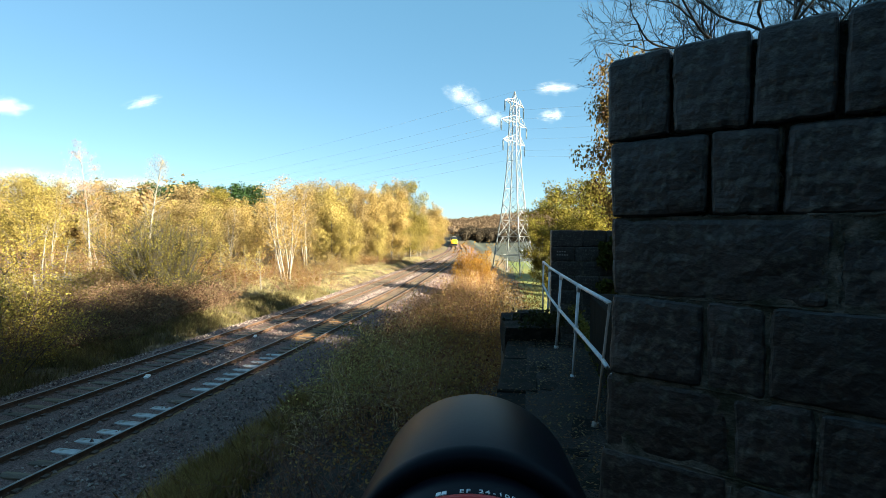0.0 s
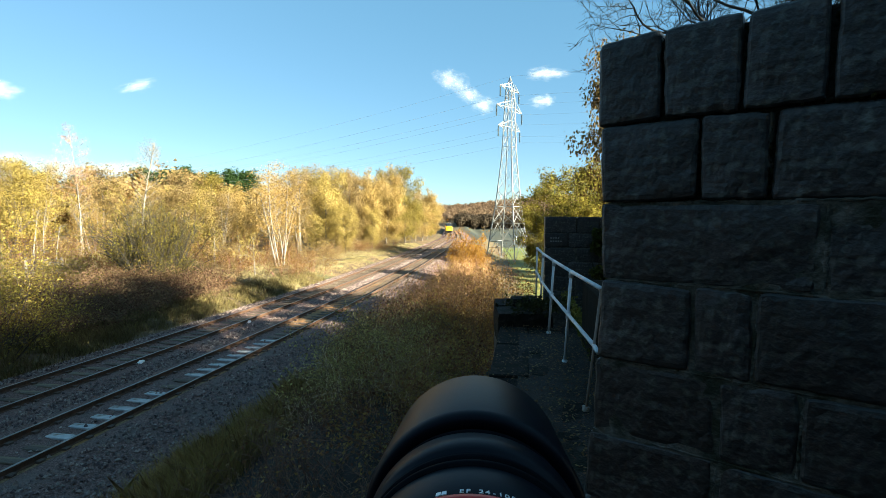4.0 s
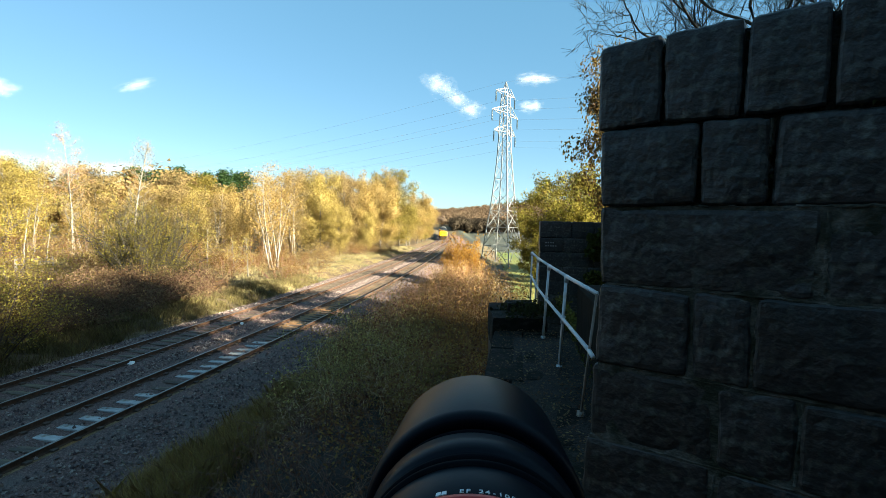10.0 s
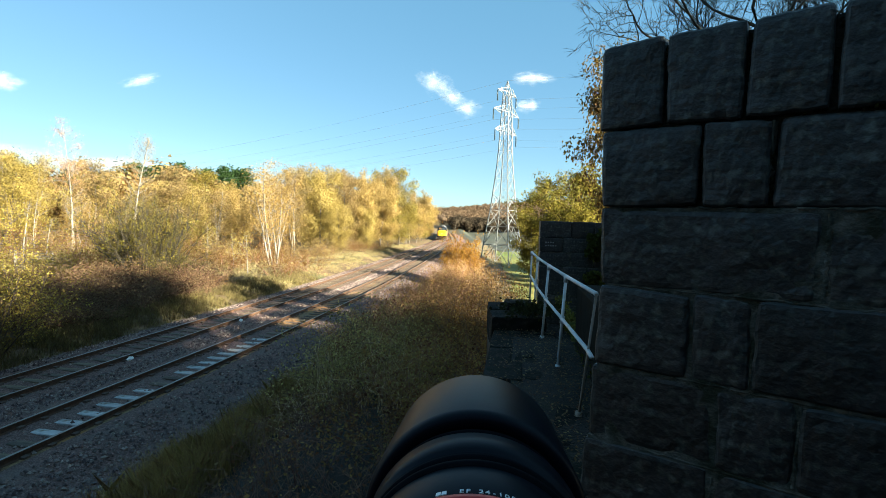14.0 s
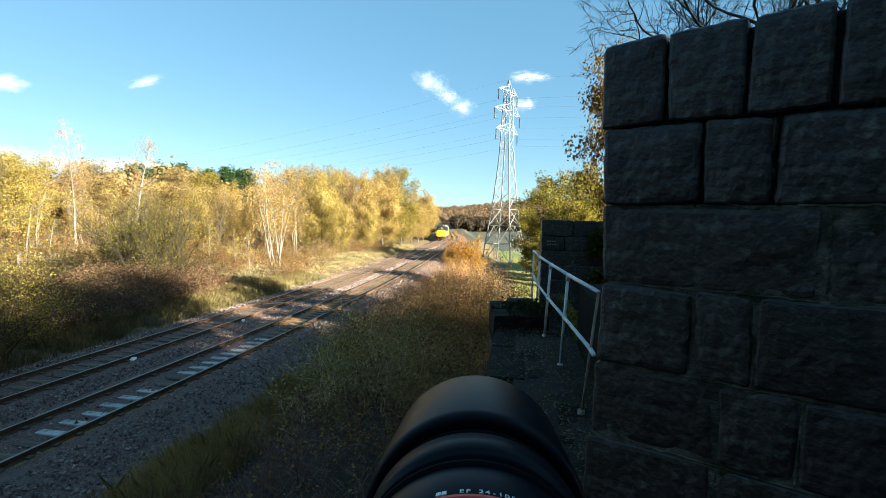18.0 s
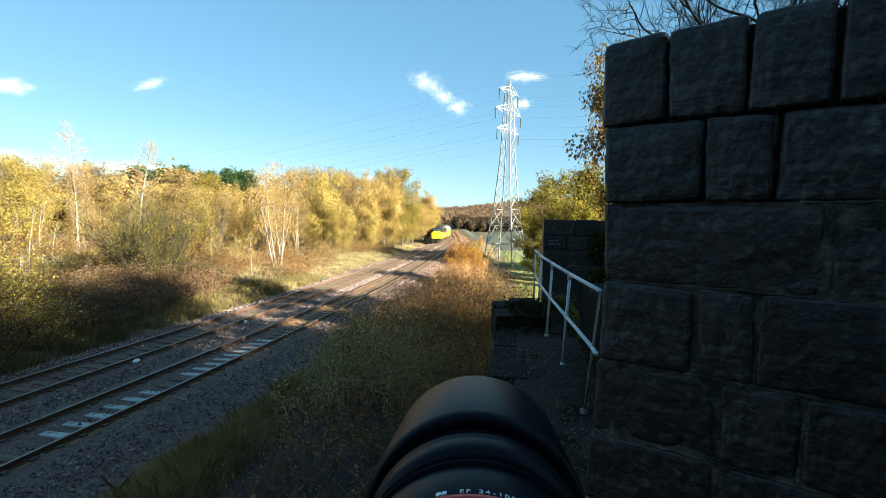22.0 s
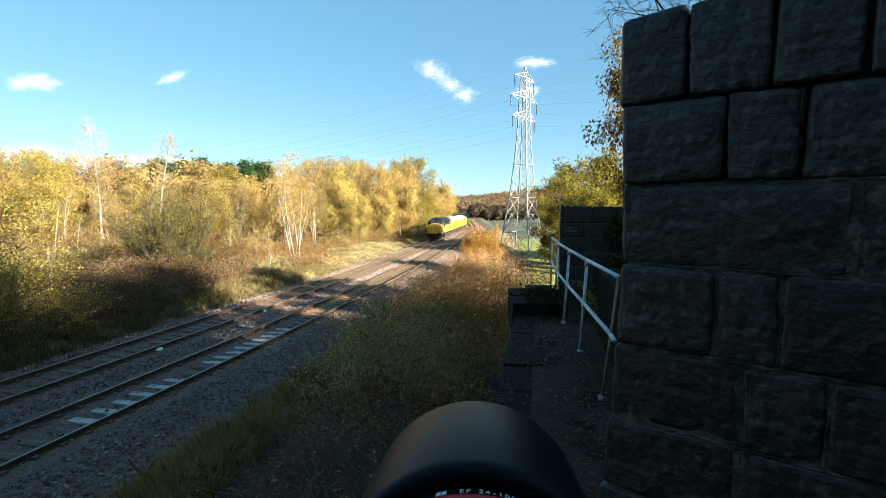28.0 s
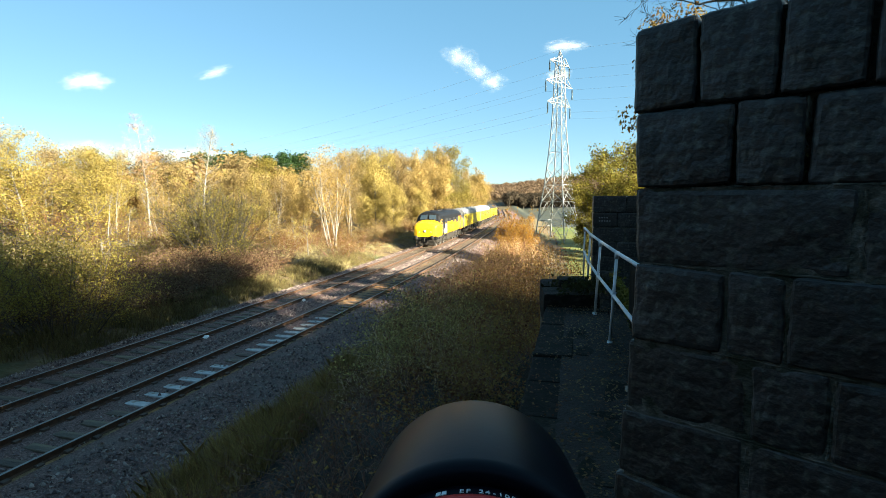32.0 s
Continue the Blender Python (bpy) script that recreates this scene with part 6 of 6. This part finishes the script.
for i in range(4200):
    y = rl.uniform(1.6, 7.8)
    u = min(1.28, abs(rl.gauss(0.75, 0.4)) + 0.02)
    p = LEDGE @ Vector((u, y, 3.395 + rl.uniform(0, 0.02)))
    spots.append(tuple(p))
for i in range(120):
    p = LEDGE @ Vector((rl.uniform(0.0, 0.9), rl.uniform(7.45, 9.1), 3.625))
    spots.append(tuple(p))
flat_leaves("fallen_leaves", spots, 0.014, L_FALLEN, "fallen leaves lying over the stone ledge", 8)
spots = []
while len(spots) < 900:
    x, y = rl.uniform(-5, 1), rl.uniform(3, 22)
    if x - near_x(y) > 4.2 and x < ledge_x(y) - 0.05:
        spots.append((x, y, ground_z(x, y) + 0.03))
flat_leaves("fallen_leaves", spots, 0.035, L_FALLEN, "fallen leaves under the bushes on the bank", 9)

# brown litter lying over the ledge
V, F = [], []
for j in range(60):
    for i in range(16):
        u, y = 0.30 + 0.066 * i, -2.5 + 9.9 * j / 59
        n = noise.noise(Vector((u * 3, y * 3, 5)))
        V.append(tuple(LEDGE @ Vector((u + 0.05 * n, y, 3.372 + 0.028 * n + 0.012 * noise.noise(Vector((u * 12, y * 12, 1))) + 0.012 * i / 16))))
for j in range(59):
    for i in range(15):
        F.append((j * 16 + i, j * 16 + i + 1, (j + 1) * 16 + i + 1, (j + 1) * 16 + i))
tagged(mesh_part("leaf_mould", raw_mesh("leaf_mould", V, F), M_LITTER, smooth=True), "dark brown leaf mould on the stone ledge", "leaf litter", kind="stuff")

# moss and ivy on the stonework
rng = np.random.default_rng(4)
c = []
for x0, z0, x1, z1 in MOSS_LINES:
    for q in range(170):
        f = rng.uniform()
        if noise.noise(Vector((x0 * 9 + f * 5, z0 * 3, 2))) > -0.12:
            c.append(tuple(WALL @ Vector((x0 + (x1 - x0) * f + rng.normal(0, 0.006), rng.uniform(0.004, 0.03), z0 + (z1 - z0) * f + rng.normal(0, 0.006)))))
tagged(mesh_part("joint_moss", leaf_mesh("joint_moss", c, 0.011, rng), L_MOSS), "dark moss growing in the joints of the stone pier", "moss", kind="stuff")
c = rng.normal(0, 1, (900, 3)) * np.array([0.22, 0.3, 0.06]) + np.array([0.62, 8.25, 3.64])
ivy = mesh_part("moss_tuft", leaf_mesh("moss_tuft", [tuple(LEDGE @ Vector(p)) for p in c if p[2] > 3.6], 0.05, rng), L_MOSS)
tagged(ivy, "clump of dead leaves and moss on the stone step", "moss", kind="stuff")
c = np.stack([rng.uniform(0.95, 1.5, 2600), rng.uniform(-0.22, -0.02, 2600), rng.uniform(3.3, 4.95, 2600)], 1)
c = [tuple(PIL @ Vector(p)) for p in c if noise.noise(Vector((p[0] * 4, 0, p[2] * 3))) + (p[0] - 1.15) > -0.1]
ivy = mesh_part("ivy", leaf_mesh("ivy", c, 0.06, rng), L_GREEN)
tagged(ivy, "dark green ivy hanging on the far stone pier", "ivy", kind="stuff")
c = np.stack([rng.uniform(1.12, 1.3, 1500), rng.uniform(4.0, 10.6, 1500), 3.36 + np.abs(rng.normal(0, 0.12, 1500))], 1)
ivy = mesh_part("weeds", leaf_mesh("weeds", [tuple(LEDGE @ Vector(p)) for p in c], 0.05, rng), L_GREEN)
tagged(ivy, "low weeds at the foot of the parapet", "weeds", kind="stuff")

# loose ballast lumps
PROFILE = [(-6.6, -0.43), (-6.0, -0.36), (-5.3, -0.19), (-4.86, -0.146), (-4.24, -0.156), (-3.84, -0.18), (-2.95, -0.2), (-2.8, -0.156), (-2.2, -0.146), (-1.77, -0.20), (-1.32, -0.146), (-0.7, -0.15), (0.0, -0.19), (0.55, -0.2), (0.68, -0.158), (1.32, -0.146), (1.75, -0.19), (2.5, -0.36), (3.6, -0.40), (4.6, -0.46), (6.0, -0.7)]


def bed_z(u):
    for (a, z0), (b, z1) in zip(PROFILE, PROFILE[1:]):
        if a <= u <= b:
            return z0 + (z1 - z0) * (u - a) / (b - a)
    return -0.45


def lumps(name, n, y0, y1, size, seed, power=1.6):
    rng = np.random.default_rng(seed)
    base = np.array([(1, 0, 0), (-1, 0, 0), (0, 1, 0), (0, -1, 0), (0, 0, 1), (0, 0, -1)], float)
    tri = np.array([(0, 2, 4), (2, 1, 4), (1, 3, 4), (3, 0, 4), (2, 0, 5), (1, 2, 5), (3, 1, 5), (0, 3, 5)])
    y = y0 + (y1 - y0) * rng.random(n) ** power
    u = rng.uniform(-6.3, 5.6, n)
    on_sleepers = np.minimum(np.abs(u), np.abs(u + TRACK_GAP)) < 1.32
    u = np.where(on_sleepers & (rng.random(n) < 0.85), np.where(rng.random(n) < 0.35, rng.uniform(-2.15, -1.35, n), np.where(rng.random(n) < 0.3, rng.uniform(-6.3, -4.85, n), rng.uniform(1.4, 5.6, n))), u)
    V = np.empty((n, 6, 3))
    for i in range(n):
        x, yy, _ = on_track(y[i], u[i])
        s = size * rng.uniform(0.6, 1.4)
        V[i] = base * (s * rng.uniform(0.6, 1.2, (6, 1))) + rng.normal(0, s * 0.22, (6, 3)) + np.array([x, yy, bed_z(u[i]) - 0.05 * smooth01(27, 36, y[i]) + s * 0.25])
    F = (tri[None] + 6 * np.arange(n)[:, None, None]).reshape(-1, 3)
    ob = mesh_part(name, raw_mesh(name, V.reshape(-1, 3).tolist(), F.tolist()), M_PEBBLE)
    return tagged(ob, "loose grey ballast stones over the track bed", "ballast", kind="stuff")


lumps("ballast_stones", 30000, 5, 48, 0.042, 3, 1.35)
lumps("ballast_stones", 13000, 40, 115, 0.055, 4, 1.2)

# field gate, posts and bits beside the line
gate = thing("wooden_gate", "weathered wooden field gate between two posts", "gate", pose(-34.0, 42.0, ground_z(-34, 42), 0, 0, 15))
for x in (-1.3, 1.3):
    bm = bmesh.new()
    box(bm, x - 0.08, x + 0.08, -0.08, 0.08, -0.3, 1.45, 0.015)
    part("gate_post", bm, M_WOODPOST, gate)
for z in (0.25, 0.5, 0.75, 1.0, 1.22):
    bm = bmesh.new()
    box(bm, -1.22, 1.22, -0.02, 0.02, z - 0.045, z + 0.045, 0.006)
    part("gate_bar", bm, M_WOODPOST, gate)
bm = bmesh.new()
bar(bm, (-1.2, 0.03, 0.25), (1.2, 0.03, 1.2), 0.035, 4)
part("gate_brace", bm, M_WOODPOST, gate)
post = thing("fence_post", "leaning weathered fence post in dry grass", "post", pose(-27.5, 57, ground_z(-27.5, 57), 0, 12, 20), "fence posts")
bm = bmesh.new()
box(bm, -0.06, 0.06, -0.06, 0.06, -0.3, 1.5, 0.012)
part("stake", bm, M_WOODPOST, post)
bm = bmesh.new()
bar(bm, (0.0, 0.07, 1.35), (1.1, 0.07, 0.1), 0.045, 4)
part("strut", bm, M_WOODPOST, post)
for x, y in ((-24.2, 55), (-31, 58.5), (-30.5, 46.5)):
    copy_thing(post, pose(x, y, ground_z(x, y), 0, rl.uniform(-6, 6), rl.uniform(0, 360)))
for y, u in ((17.2, -2.62), (24.4, -2.62)):
    x, yy, a = on_track(y, u)
    mk = thing("cable_marker", "small white plastic block lying beside the rail", "marker", pose(x, yy, -0.17, 0, 0, a + 20), "white blocks by the rail")
    bm = bmesh.new()
    box(bm, -0.07, 0.07, -0.17, 0.17, -0.02, 0.09, 0.02)
    b = part("block", bm, M_WHITE, mk)
    bm = bmesh.new()
    box(bm, -0.05, 0.05, -0.04, 0.04, 0.085, 0.12, 0.01)
    part("cap", bm, M_WHITE, b)
# ---- sleepers, last as the many pieces of the tracks ----
for tr, u0, y0 in ((near_track, 0.0, -4.0), (far_track, -TRACK_GAP, 2.0)):
    for i in range(319):
        y = y0 + 0.6 * i
        x, yy, a = on_track(y, u0)
        conc = tr is near_track and (11.2 < y < 14.8 or 16.1 < y < 21.6)
        s = new("sleeper", ME_CONC if conc else ME_WOOD)
        s.parent = tr
        r = random.Random(i + 1000 * (u0 < 0))
        s.matrix_basis = pose(x, yy, r.uniform(-0.008, 0.006), 0, 0, a + r.uniform(-1.2, 1.2))


# ---- what moves ----
FRONT = [(0, 200), (3, 188), (5, 180), (7, 172), (9, 164), (11, 156), (13, 148.5), (15, 142), (17, 136), (19, 130), (21, 122), (23, 113), (25, 102.5), (26.5, 94), (28, 84.5), (29, 77.5), (30, 69.6), (31, 61.0), (32, 51.8)]


def front_at(t):
    for (t0, a), (t1, b) in zip(FRONT, FRONT[1:]):
        if t <= t1:
            return a + (b - a) * (t - t0) / (t1 - t0)
    return FRONT[-1][1]


def on_far_track(y):
    x, yy, _ = on_track(y, -TRACK_GAP)
    return Vector((x, yy, 0))


def vehicle_pose(t, back, wheelbase):
    y = front_at(t) + back
    a, b = on_far_track(y - wheelbase), on_far_track(y + wheelbase)
    c = (a + b) / 2
    d = b - a
    return pose(c.x, c.y, 0, 0, 0, -math.degrees(math.atan2(d.x, d.y)))


HOOD = [(0.0, 0.1394), (0.3, 0.1574), (0.6, 0.1715), (1.0, 0.1771), (2.0, 0.1814), (5.5, 0.1799), (13.0, 0.1814), (22.0, 0.1799), (22.6, 0.1771), (23.0, 0.1662), (24.0, 0.1527), (25.0, 0.1469), (25.5, 0.1373), (26.5, 0.1342), (27.5, 0.1313), (28.0, 0.1274), (32.0, 0.1284)]      # how far the zoom has slid the hood out


def motions():
    times = [0.5 * i for i in range(65)]
    vehicles = [(loco, 9.55, 5.0)] + [(c, 19.1 + 10.35 + 20.9 * i, 7.1) for i, c in enumerate(coaches)]
    for ob, back, wb in vehicles:
        walk(ob, [(t, vehicle_pose(t, back, wb)) for t in times])
    fine = [round(0.1 * i, 1) for i in range(321)]
    for ws, a, r in WHEELS:
        rows = []
        for t in fine:
            rolled = (FRONT[0][1] - front_at(t)) / r
            rows.append((t, Matrix.Translation((0, a, r)) @ Matrix.Rotation(rolled % 6.2831853, 4, "X")))
        walk(ws, rows)
    walk(smoke, [(t, vehicle_pose(t, 9.55, 5.0)) for t in times])
    walk(lens, [(t, pose(x, y, z, 90 + pitch, roll, yaw)) for t, x, y, z, yaw, pitch, roll in PATH])
    # zooming slides the hood along the lens
    walk(hood, [(t, AXIS @ Matrix.Translation((0, 0, -v))) for t, v in HOOD])
    for c, x, y, z, drift in CLOUDS:
        walk(c, [(t, pose(x + drift * (t - 13) / 32.0, y, z)) for t in (0, 8, 16, 24, 32)])


motions()
